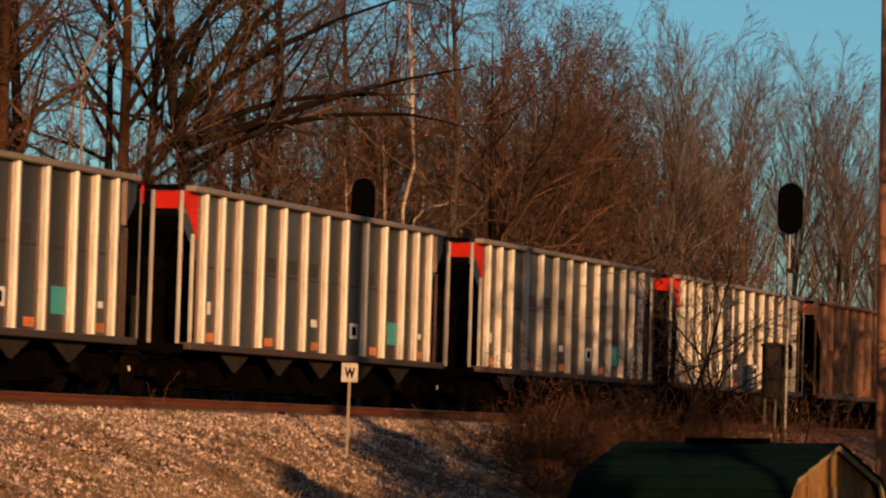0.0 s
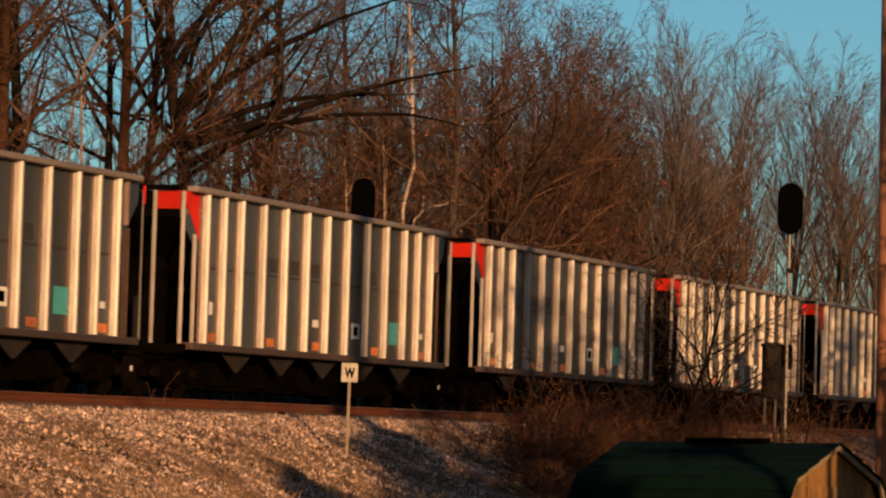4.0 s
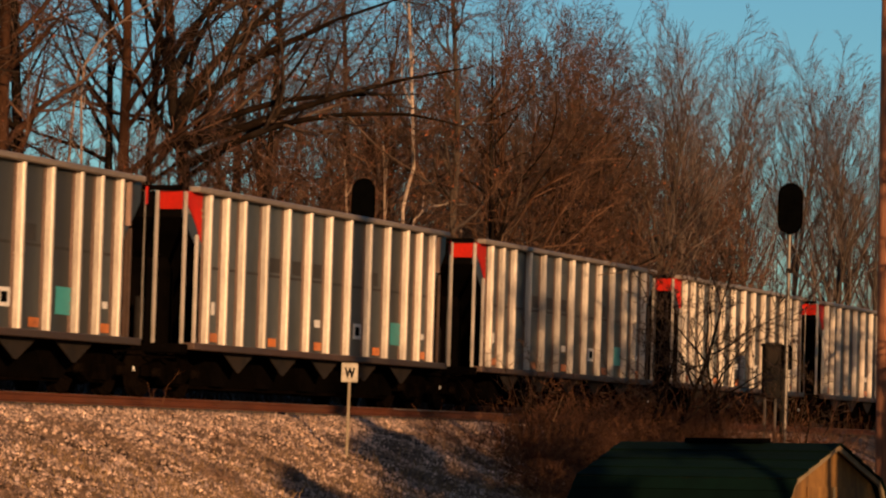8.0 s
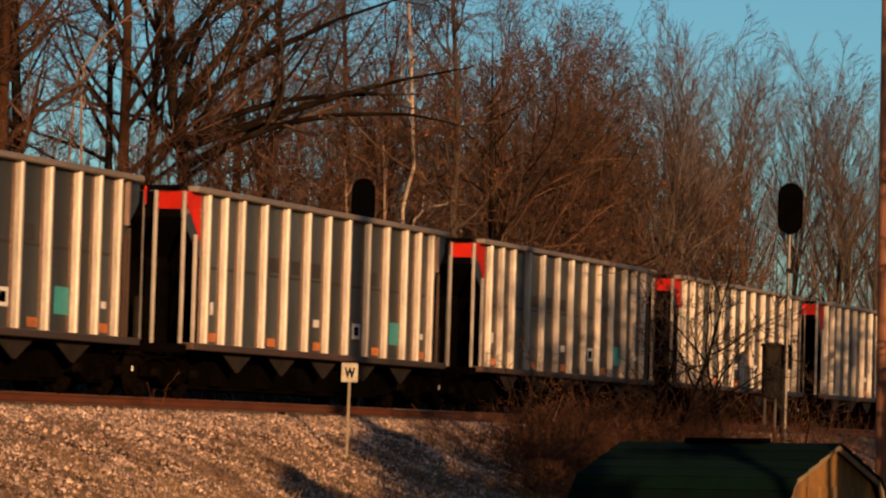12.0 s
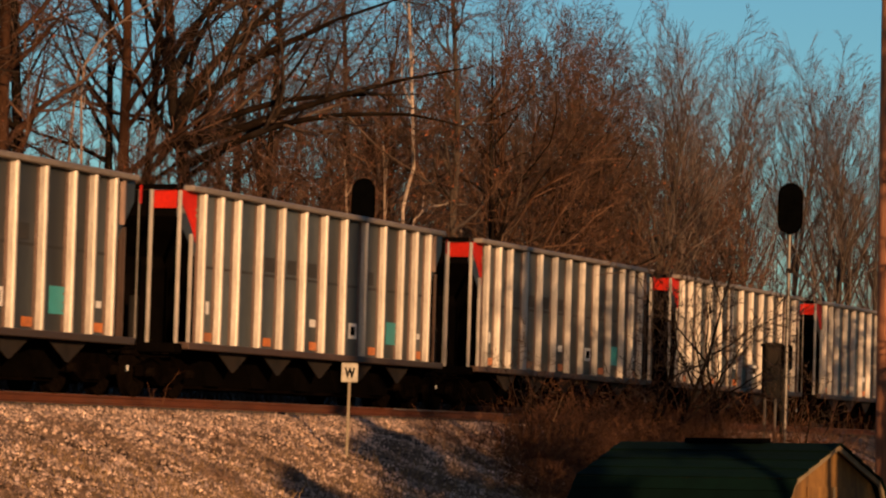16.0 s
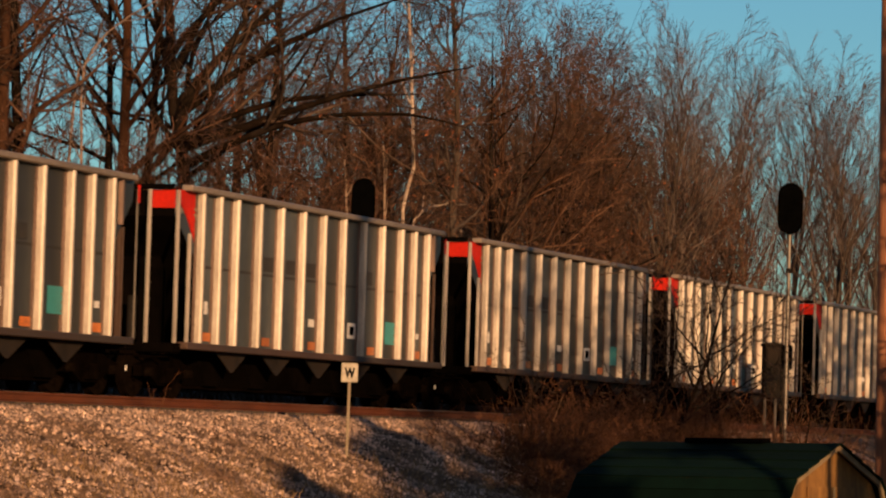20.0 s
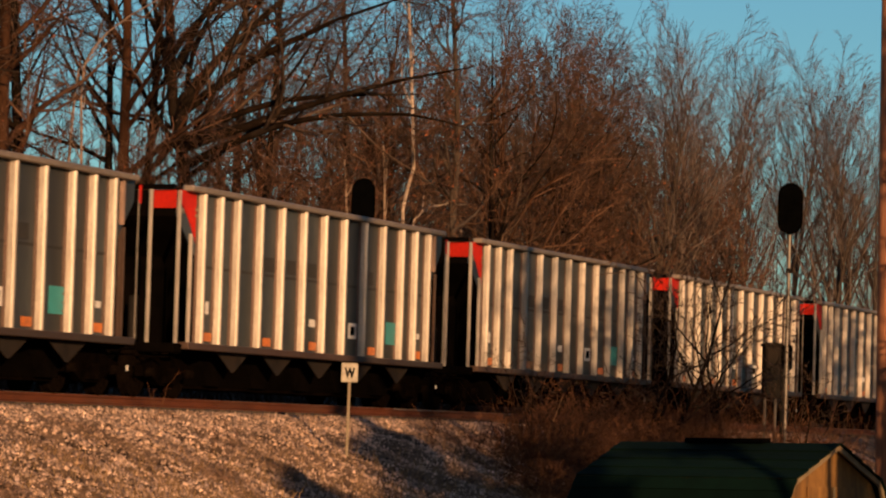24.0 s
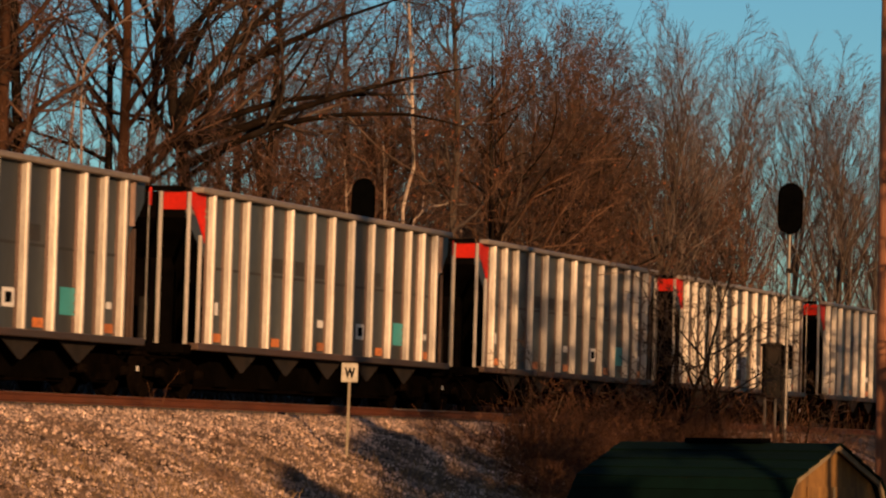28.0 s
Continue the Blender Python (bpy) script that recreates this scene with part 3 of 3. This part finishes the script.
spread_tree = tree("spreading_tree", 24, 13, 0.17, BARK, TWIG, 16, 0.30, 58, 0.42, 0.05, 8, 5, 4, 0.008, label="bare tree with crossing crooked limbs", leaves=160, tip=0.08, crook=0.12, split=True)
stand(spread_tree, [(19.8, 12.5, 160, 1.0), (30.5, 14.5, 260, 1.05), (57.6, 9.9, 30, 0.92), (49.2, 9.3, 110, 0.95)])
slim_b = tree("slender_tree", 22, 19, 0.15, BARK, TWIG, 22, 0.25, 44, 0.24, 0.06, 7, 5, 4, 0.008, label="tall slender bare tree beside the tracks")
red_tree = tree("reddish_tree", 23, 17, 0.135, BARK_GREY, TWIG_RED, 26, 0.30, 52, 0.22, 0.03, 7, 5, 3, 0.009, label="reddish bare tree with spreading sunlit branches", leaves=900, tip=0.3, crook=0.14, path=[(0, 0), (-0.05, 6), (0.05, 8.2), (-0.10, 10.6), (-0.25, 12.6), (-0.3, 17)], split=True)
fan = tree("woodland_tree", 31, 11.5, 0.15, BARK_GREY, TWIG_GREY, 24, 0.28, 25, 0.50, 0.03, 8, 5, 3, 0.0075, wig=0.3, fan=0.6, label="tall bare woodland tree with a rounded upswept crown", tip=0.15, crook=0.035)
fan_b = tree("woodland_tree", 32, 11.0, 0.13, BARK_RED, TWIG_RED, 22, 0.18, 29, 0.52, 0.035, 8, 5, 3, 0.0095, wig=0.9, fan=0.9, label="bare woodland tree with reddish twigs", tip=0.2, crook=0.13)
bushy = tree("thicket_tree", 41, 8.0, 0.055, BARK_RED, TWIG_RED, 20, 0.08, 34, 0.50, 0.05, 7, 5, 2, 0.012, wig=0.9, fan=0.9, crook=0.14, label="dense reddish thicket of bare stems", leaves=260)
birch = tree("birch_tree", 51, 15, 0.068, BIRCH, TWIG, 7, 0.4, 40, 0.13, 0.1, 5, 5, 3, 0.007, path=[(-0.05, 0), (-0.10, 5.5), (-0.16, 6.1), (0.02, 6.5), (0.15, 6.75), (0.17, 7.1), (0.02, 10.0), (-0.14, 12.2), (-0.3, 15.5)], label="pale-barked birch with a crooked trunk", tip=0.6)
bent = tree("bent_sapling", 53, 7, 0.05, BIRCH, TWIG, 4, 0.5, 40, 0.2, 0.05, 4, 4, 3, 0.008, path=[(0.0, 0), (-0.1, 3.0), (0.1, 4.9), (0.55, 5.55), (1.6, 6.0), (3.1, 6.2), (5.4, 6.35)], label="pale sapling bent over behind the train", tip=0.4)
stand(bent, [(43.3, 10.2, 0, 1.0)])
stem = tree("pale_sapling", 52, 7.7, 0.055, PALE_BARK, TWIG, 3, 0.55, 40, 0.16, 0.1, 4, 4, 3, 0.007, bend=0.03, label="thin pale-barked sapling behind the train", tip=0.5)
leaner = tree("pale_sapling", 54, 10, 0.05, PALE_BARK, TWIG, 5, 0.55, 40, 0.16, 0.1, 4, 4, 3, 0.007, path=[(0, 0), (0.0, 5.5), (-0.06, 7.0), (0.0, 7.9), (0.35, 8.5), (1.15, 9.15), (2.4, 9.9)], label="pale-barked sapling leaning over towards the oak", tip=0.5)
SLIM = [(23.1, 10.5, 0, 1.0), (15.5, 10, 70, 1.05), (43, 16, 250, 1.0)]
SLIM_B = [(17.2, 10.4, 0, 1.1), (14.2, 11, 80, 1.0), (29.5, 13, 160, 1.0), (56, 17, 20, 1.0), (37.5, 12.5, 230, 0.95)]
FAN = [(84.4, 10.1, 0, 1.06), (91.5, 10.3, 100, 1.10), (85.5, 7.0, 220, 1.02), (94.1, 6.9, 40, 0.98), (74.0, 9.8, 300, 1.0), (63.8, 8.5, 140, 1.0), (101.6, 15.6, 60, 1.02), (97.5, 9.0, 280, 1.06)]
FAN_B = [(61.4, 9.3, 90, 1.0), (54.9, 9.6, 300, 1.0), (50.7, 9.7, 200, 1.02), (82.0, 17.1, 30, 1.1), (68.5, 11.5, 150, 1.0), (46.0, 12.5, 250, 1.05), (40.0, 13.5, 60, 1.0)]
BUSHY = [(42.5, 11.5, 0, 1.0), (54, 9.5, 120, 1.1), (61, 9, 180, 1.05), (68, 10, 240, 1.0), (76, 10, 300, 0.9), (34.5, 13.5, 20, 0.85), (18.5, 8.2, 40, 0.66), (14.0, 8.2, 140, 0.70), (23.4, 8.0, 240, 0.72), (27.2, 8.3, 340, 0.74), (31.5, 8.6, 110, 0.74), (48, 13, 80, 0.9), (72.5, 9.0, 70, 1.0), (80.5, 10.6, 190, 0.95)]
stand(slim, SLIM)
stand(slim_b, SLIM_B)
stand(red_tree, [(43.6, 8.8, -70, 1.0)])
stand(fan, FAN)
stand(fan_b, FAN_B)
stand(bushy, BUSHY)
stand(birch, [(42.6, 10, -70, 1.0)])
stand(stem, [(18.6, 10, 0, 1.0), (40.8, 10, 150, 1.0), (37.9, 10, 250, 0.9)])
stand(leaner, [(19.5, 10, -70, 1.0)])


def far_woods(name, seed, n, x, y, h, beyond=True):
    """Many thin stems with upswept branches, too far off to tell apart."""
    rng = np.random.default_rng(seed)
    X, Y = rng.uniform(*x, n), rng.uniform(*y, n)
    inside = (Y > (X + 60) * 0.285 - 28.4) == beyond        # the wood ends along a slanting edge
    inside &= rng.random(n) < np.interp(X, [70, 95], [0.5, 1.0]) * np.interp((Y + 28.3) / (X + 60.9), [0.385, 0.41], [1.0, 0.35])        # the wood thins out to one side
    X, Y = X[inside], Y[inside]
    n = len(X)
    H = rng.uniform(*h, n) * np.interp(X, [75, 105], [0.66, 1.0])
    P = np.stack([X, Y, ground_z(X, Y)], 1)
    T0 = grow(rng, P, np.stack([rng.normal(0, 0.06, n), rng.normal(0, 0.06, n), np.ones(n)], 1), H, 3, 0.0, 0.04)
    R0 = np.stack([rng.uniform(0.05, 0.12, n), np.full(n, 0.015)], 1)
    A, D, L, q = sprout(rng, T0, H, R0, 14, 0.2, 0.98, 32, 0.26, 0.5)
    T1 = grow(rng, A, D, L, 2, 0.1, 0.06)
    R1 = ends(np.clip(q, 0.012, 0.04), 0.4)
    A, D, L, q = sprout(rng, T1, L, R1, 5, 0.2, 1.0, 30, 0.5, 0.6)
    T2 = grow(rng, A, D, L, 1, 0.1, 0.1)
    return raw_mesh(name, *tubes([(T0, R0, 4), (T1, R1, 3), (T2, ends(np.full(len(A), 0.014), 0.5), 3)]))


tagged(link_mesh("far_woods", far_woods("far_woods", 71, 600, (52, 170), (26, 44), (11, 17)), TWIG_FAR), "distant bare brown winter woods", "woods", kind="stuff")
tagged(link_mesh("far_woods", far_woods("far_woods", 72, 90, (100, 190), (17, 34), (8, 12.5), False), TWIG_GREY), "thin distant bare greyish trees", "woods", kind="stuff")
thicket = tree("thicket_tree", 43, 9.5, 0.12, BARK_RED, TWIG_RED, 22, 0.08, 42, 0.45, 0.07, 7, 4, 1, 0.026, label="dense reddish thicket of bare stems")
thicket.matrix_basis = pose(3.0, -18.0, float(ground_z(3.0, -18.0)) - 0.1)
# bare trees on the near side of the line, towards the sun, shade the bank and the farther cars
for x, y, turn, size in ((-4, -20, 40, 1.2), (9.5, -17.5, 220, 1.1), (33, -15, 10, 1.05), (40, -14, 70, 1.0), (47, -15, 150, 1.0), (-13, -22.8, 160, 0.95), (5.5, -19.5, 20, 1.2), (31, -13.2, 110, 1.0), (37, -14.5, 230, 1.1), (15, -16.5, 250, 0.9)):
    copy_thing(thicket, Matrix.Identity(4)).matrix_basis = Matrix.Translation((x, y, float(ground_z(x, y)) - 0.1)) @ Matrix.Rotation(radians(turn), 4, "Z") @ Matrix.Diagonal((size, size, size, 1))
column = tree("columnar_tree", 44, 9.5, 0.12, BARK, TWIG, 26, 0.50, 34, 0.20, 0.10, 7, 5, 3, 0.036, label="narrow dense bare tree out of view, added to shade the bank")
stand(column, [(-26.0, -23.3, 0, 0.73), (-25.3, -23.1, 70, 0.72), (-24.7, -23.3, 200, 0.69), (-20.6, -22.8, 140, 0.80), (-19.9, -23.3, 30, 0.83), (-19.2, -22.9, 220, 0.84), (-18.4, -23.4, 300, 0.84), (-17.6, -22.9, 80, 0.83), (-16.8, -23.3, 180, 0.81), (-15.4, -23.6, 100, 0.80), (-13.6, -23.9, 10, 0.78)])
tall = tree("tall_tree", 81, 24, 0.45, BARK, TWIG, 12, 0.66, 40, 0.22, 0.08, 6, 4, 3, 0.012, bend=0.006, label="tall bare tree with a long clear trunk", tip=0.3)
stand(tall, [(-27.55, -30, 0, 1.0), (-14.1, -24, 90, 0.62)])


# ---- the signals, the sign, the pole and the cabinet ----
def oval(w, h, y0, y1, n=10):
    r = w / 2
    pts = [(r * math.cos(a), h / 2 - r + r * math.sin(a)) for a in [math.pi * i / n for i in range(n + 1)]]
    pts += [(-x, -z) for x, z in pts]
    return slab(pts, y0, y1)


def signal(x, y, z, foot, facing, label, size=1.0):
    s = tagged(new("railway_signal"), label, "signal", "railway signals")
    s.matrix_basis = pose(x, y, foot, 0, 0, facing)
    h = z - foot
    part("mast", rod((0, 0.12, 0), (0, 0.12, h + 0.3), 0.05, None, 12), GALV, s, "pale galvanised mast")
    part("mast_base", box(-0.25, 0.25, -0.13, 0.37, -0.1, 0.25, 0.03), GALV, s)
    plate = oval(0.68 * size, 1.40 * size, -0.02, 0.02)
    bmesh.ops.translate(plate, verts=plate.verts, vec=(0, 0, h))
    head = part("backboard", plate, BLACK, s, "black oval backboard")
    for dz in (0.32, -0.32):
        part("lamp_housing", box(-0.17, 0.17, 0.02, 0.28, h + dz - 0.2, h + dz + 0.2, 0.03), BLACK, s)
        part("hood", rod((0, 0.28, h + dz), (0, 0.55, h + dz - 0.02), 0.13, 0.13, 14), BLACK, s)
    part("junction_box", box(-0.06, 0.10, 0.06, 0.18, h - 1.75, h - 1.62), CABINET, s)
    return s


signal(34.8, -4.0, 5.86, -0.95, -74, "two-lamp railway signal with a black oval backboard")
signal(23.76, 4.2, 5.2, -0.75, -74, "black oval railway signal rising behind the train", 0.88)


def whistle_post():
    s = tagged(new("whistle_post"), "square white whistle sign on a thin post", "sign")
    s.matrix_basis = pose(1.95, -4.0, -1.07, 0, 0.4, -68)
    part("post", box(-0.027, 0.027, 0.0, 0.05, -0.3, 1.72, 0.008), TRIM, s, "pale metal post")
    board = part("board", box(-0.155, 0.155, -0.02, 0.0, 1.47, 1.83, 0.02), SIGN_WHITE, s, "white square board")
    text = bpy.data.curves.new("letter", "FONT")
    text.body, text.size, text.extrude, text.offset, text.align_x = "W", 0.255, 0.003, 0.012, "CENTER"
    text.materials.append(BLACK)
    letter = new("letter", text)
    letter.parent = board
    letter.matrix_basis = pose(0, -0.024, 1.555, 90, 0, 0)
    letter.scale = (0.66, 1, 1)
    tagged(letter, "black capital letter W")


whistle_post()


def utility_pole(x, y, h, label):
    s = tagged(new("utility_pole"), label, "pole")
    z = float(ground_z(x, y))
    s.matrix_basis = pose(x, y, z, -0.55, -0.2, 0)
    part("shaft", rod((0, 0, -0.5), (0, 0, h), 0.18, 0.17, 16), POLE_WOOD, s)


utility_pole(4.36, -13.64, 10.5, "weathered wooden utility pole beside the shed")


def cabinet():
    s = tagged(new("relay_cabinet"), "grey metal relay cabinet on two legs beside the track", "cabinet")
    s.matrix_basis = pose(37.9, -2.9, -0.75, 0, 0, 25)
    part("body", box(-0.3, 0.3, -0.10, 0.34, 1.50, 2.93, 0.015), CABINET, s)
    part("roof", box(-0.35, 0.35, -0.13, 0.38, 2.93, 3.02, 0.02), CABINET, s)
    door = part("door", box(-0.335, -0.302, -0.06, 0.30, 1.58, 2.86, 0.008), CABINET, s)
    part("handle", box(-0.36, -0.336, 0.2, 0.25, 2.1, 2.3), BLACK, door)
    part("side_box", box(-0.22, 0.18, -0.44, -0.103, 2.30, 2.98, 0.03), BLACK, s, "black box on the side of the cabinet")
    part("conduit", rod((0, -0.2, 0.2), (0, -0.2, 2.31), 0.05, None, 8), CABINET, s)
    for y in (-0.02, 0.28):
        part("leg", rod((0, y, -0.25), (0, y, 1.50), 0.035, None, 8), GALV, s)


cabinet()


# ---- the shed ----
def shed():
    s = tagged(new("garden_shed"), "small tan garden shed with a dark green barn roof", "shed")
    s.matrix_basis = pose(-10.91, -16.33, -2.80, 0, -1.0, 249.2)
    # local x: out of the gable; y: across; apex at z 2.36
    prof = [(-1.45, 1.15), (-1.06, 1.82), (0.0, 2.33), (1.06, 1.82), (1.45, 1.15)]
    wall = bmesh.new()
    for x0, x1 in ((-0.06, 0.0), (-3.66, -3.60)):
        a = [(-1.38, 0.0)] + [(y * 0.95, z - 0.05) for y, z in prof] + [(1.38, 0.0)]
        f = [wall.verts.new((x0, y, z)) for y, z in a]
        g = [wall.verts.new((x1, y, z)) for y, z in a]
        wall.faces.new(f), wall.faces.new(g[::-1])
        for i in range(len(f)):
            wall.faces.new((f[i], g[i], g[(i + 1) % len(f)], f[(i + 1) % len(f)]))
    box(-3.6, -0.06, -1.38, -1.32, 0, 1.12, 0, wall)
    box(-3.6, -0.06, 1.32, 1.38, 0, 1.12, 0, wall)
    bmesh.ops.recalc_face_normals(wall, faces=wall.faces)
    part("wall", wall, SHED_WOOD, s)
    for i in range(4):
        (y0, z0), (y1, z1) = prof[i], prof[i + 1]
        n = 4
        for k in range(n):
            t0, t1 = k / n, (k + 1) / n
            bm = bmesh.new()
            up = Vector((0, -(z1 - z0), y1 - y0)).normalized()
            lift0, lift1 = (0.03, 0.012) if i < 2 else (0.012, 0.03)
            c = []
            for x in (0.16, -3.74):
                for t, l in ((t0, lift0), (t1, lift1)):
                    c.append(Vector((x, y0 + (y1 - y0) * t, z0 + (z1 - z0) * t)) + up * l)
            lo = [bm.verts.new(v - up * 0.02) for v in c]
            hi = [bm.verts.new(v) for v in c]
            for q in ((0, 1, 3, 2),):
                bm.faces.new([hi[j] for j in q]), bm.faces.new([lo[j] for j in reversed(q)])
            for a, b in ((0, 1), (1, 3), (3, 2), (2, 0)):
                bm.faces.new((lo[a], lo[b], hi[b], hi[a]))
            bmesh.ops.recalc_face_normals(bm, faces=bm.faces)
            part("shingle_course", bm, ROOF_GREEN, s)
        bm = bmesh.new()
        d = Vector((0, y1 - y0, z1 - z0))
        m = Matrix.Translation((0.10, (y0 + y1) / 2, (z0 + z1) / 2 - 0.05)) @ Matrix.Rotation(math.atan2(d.z, d.y), 4, "X") @ Matrix.Diagonal((0.04, d.length, 0.07, 1))
        bmesh.ops.create_cube(bm, size=1, matrix=m)
        part("barge_board", bm, SHED_TRIM, s, "pale trim board")
    part("ridge_vent", box(-2.52, -1.12, -0.10, 0.10, 2.33, 2.40, 0.015), BLACK, s, "dark ridge vent")
    door = part("door", box(0.003, 0.035, -0.62, 0.62, 0.1, 1.72, 0.005), SHED_WOOD, s)
    part("door_trim", box(0.036, 0.05, -0.03, 0.03, 0.1, 1.72), SHED_TRIM, door, "pale middle trim")


shed()


# ---- bushes and saplings before the train ----
def sapling(seed, h, label):
    return tree("sapling", seed, h, 0.075, BARK, TWIG, 8, 0.12, 44, 0.62, 0.05, 5, 4, 2, 0.011, bend=0.09, crook=0.17, label=label, split=True)


sap = sapling(61, 5.0, "bare forked sapling in front of the track")
stand(sap, [(23.2, -4.2, 0, 1.0), (26.0, -4.5, 100, 0.9), (28.5, -4.0, 200, 0.8), (20.6, -4.4, 300, 0.8), (31, -5.2, 30, 0.6), (12.6, -3.9, 60, 0.5)])


weed = tree("dead_weed", 62, 0.80, 0.0055, BRUSH, BRUSH, 3, 0.15, 24, 0.75, 0.02, 1, 1, 1, 0.004, bend=0.06, label="dead branching weed on the stone bank", split=True)
stand(weed, [(-2.6, -2.15, 0, 1.0), (-3.0, -3.4, 80, 0.9), (-2.5, -3.6, 200, 0.9), (1.0, -4.6, 120, 0.6), (3.4, -4.5, 300, 0.6)])
bramble = tree("bramble_bush", 63, 0.5, 0.015, BRUSH, BRUSH, 16, 0.05, 46, 3.0, -0.05, 5, 4, 2, 0.0055, crook=0.13, label="tangled leafless reddish bramble on the bank")
rng_b = random.Random(17)
SPOTS = []
for i in range(47):
    bx = rng_b.uniform(4.5, 27) if i < 40 else rng_b.uniform(26, 34)
    by = -3.0 - 3.6 * rng_b.random() if i < 40 else rng_b.uniform(-3.8, -2.8)
    SPOTS.append((bx, by - max(0, 13 - bx) * 0.42, rng_b.uniform(0, 360), rng_b.uniform(0.75, 1.25) if i < 40 else rng_b.uniform(0.4, 0.65)))
SPOTS += [(36.6, -3.9, 40, 0.8), (37.4, -4.3, 130, 0.75), (38.6, -3.8, 250, 0.7), (35.8, -4.6, 310, 0.8)]
stand(bramble, SPOTS)


def leaning_stalk():
    """One long dry stalk that leans over the brush."""
    z = float(ground_z(12.6, -4.2))
    bm = rod((0, 0, 0), (0.16, -0.14, 0.75), 0.014, 0.011, 6)
    rod((0.16, -0.14, 0.75), (0.46, -0.42, 1.75), 0.011, 0.005, 6, bm)
    stalk = tagged(link_mesh("dry_stalk", mesh_from("dry_stalk", bm), DRY_GRASS), "long pale dry stalk leaning over the brush", "weed")
    stalk.matrix_basis = pose(12.6, -4.2, z - 0.05)


leaning_stalk()


# ---- ballast, grass and brush ----
def ballast_stones():
    rng = np.random.default_rng(5)
    n = 165000
    x = -18 + 66 * rng.random(n) ** 1.2
    y = -0.95 - 7.9 * rng.random(n) ** 1.15
    keep = y > -8.9 + np.clip((x + 1) * 0.42, 0, 3.8) + rng.normal(0, 0.35, n)        # the stone thins out into the brush
    x, y = x[keep], y[keep]
    n = len(x)
    s = 0.020 + 0.034 * rng.random(n) ** 2
    half_v = np.array([[1, 0, -0.3], [0, 1, -0.3], [-1, 0, -0.3], [0, -1, -0.3], [0, 0, 0.8]], float)
    half_f = np.array([[0, 1, 4], [1, 2, 4], [2, 3, 4], [3, 0, 4]])
    v = half_v[None] * (0.7 + 0.6 * rng.random((n, 5, 1))) + 0.28 * rng.normal(size=(n, 5, 3))
    a = rng.uniform(0, 6.28, n)
    c, d = np.cos(a)[:, None], np.sin(a)[:, None]
    v = np.stack([v[..., 0] * c - v[..., 1] * d, v[..., 0] * d + v[..., 1] * c, v[..., 2]], -1) * s[:, None, None]
    z = ground_z(x, y) + s * 0.3
    v += np.stack([x, y, z], 1)[:, None]
    f = (half_f[None] + 5 * np.arange(n)[:, None, None]).reshape(-1, 3)
    return raw_mesh("ballast", v.reshape(-1, 3), f)


tagged(link_mesh("ballast", ballast_stones(), STONE), "pale crushed stone ballast on the bank", "ballast", kind="stuff")


def blades(name, seed, n, x, y, h, w, lean):
    """Thin upright blades, three points each, on the ground."""
    rng = np.random.default_rng(seed)
    X, Y = rng.uniform(*x, n), y(rng, n)
    H = rng.uniform(*h, n) * (0.5 + rng.random(n))
    P = np.stack([X, Y, ground_z(X, Y)], 1)
    D = unit(np.stack([rng.normal(0, lean, n), rng.normal(0, lean, n), np.ones(n)], 1))
    T = grow(rng, P, D, H, 2, -0.08, 0.15)
    return raw_mesh(name, *tubes([(T, ends(np.full(n, w), 0.3), 3)]))


tagged(link_mesh("dry_grass", blades("dry_grass", 6, 9000, (-14, 30), lambda r, n: -3.3 - 4.5 * r.random(n) ** 0.6, (0.12, 0.3), 0.006, 0.45), DRY_GRASS), "dry straw-coloured winter grass", "grass", kind="stuff")
tagged(link_mesh("undergrowth", blades("undergrowth", 8, 9000, (2, 120), lambda r, n: 4.5 + 9 * r.random(n), (0.7, 2.2), 0.012, 0.35), UNDERGROWTH), "dark stems added to fill the gap beneath the train", "undergrowth", kind="stuff")
tagged(link_mesh("tall_weeds", blades("tall_weeds", 9, 700, (12, 40), lambda r, n: -2.9 - 3.0 * r.random(n), (0.9, 2.0), 0.009, 0.28), BRUSH), "tall dead weed stalks along the bank", "weeds", kind="stuff")
tagged(link_mesh("dead_brush", blades("dead_brush", 7, 3200, (9, 36), lambda r, n: -2.8 - 4.5 * r.random(n), (0.3, 0.8), 0.007, 0.7), BRUSH), "tangle of dead brown brush", "brush", kind="stuff")


# ---- the train rolls along the track ----
SLIPS = [(0, -0.039), (1, -0.040), (2, -0.036), (3, -0.031), (6, -0.021), (8, -0.016), (10, -0.019), (12, -0.023), (15, -0.046), (17, -0.050), (19, -0.055), (21, -0.058), (24, -0.050), (25, -0.030), (26, -0.012), (27, 0.0), (28, 0.004)]


def rolled(t):
    """How far the train has come at t seconds, from where it stands at 8 s."""
    return COUPLED / 2 * (t - 8.0 + float(np.interp(t, [a for a, _ in SLIPS], [b for _, b in SLIPS])))


def motions():
    for k, car in CARS:
        walk(car, [(t, pose(COUPLED * k + CENTRE + rolled(t), 0, 0)) for t in range(29)])
        for wheelset in [o for o in car.children_recursive if o.name.startswith("wheelset")]:
            x, y, z = wheelset.location
            walk(wheelset, [(i / 15, pose(x, y, z, 0, math.degrees(rolled(i / 15) / 0.457), 0)) for i in range(421)])


motions()
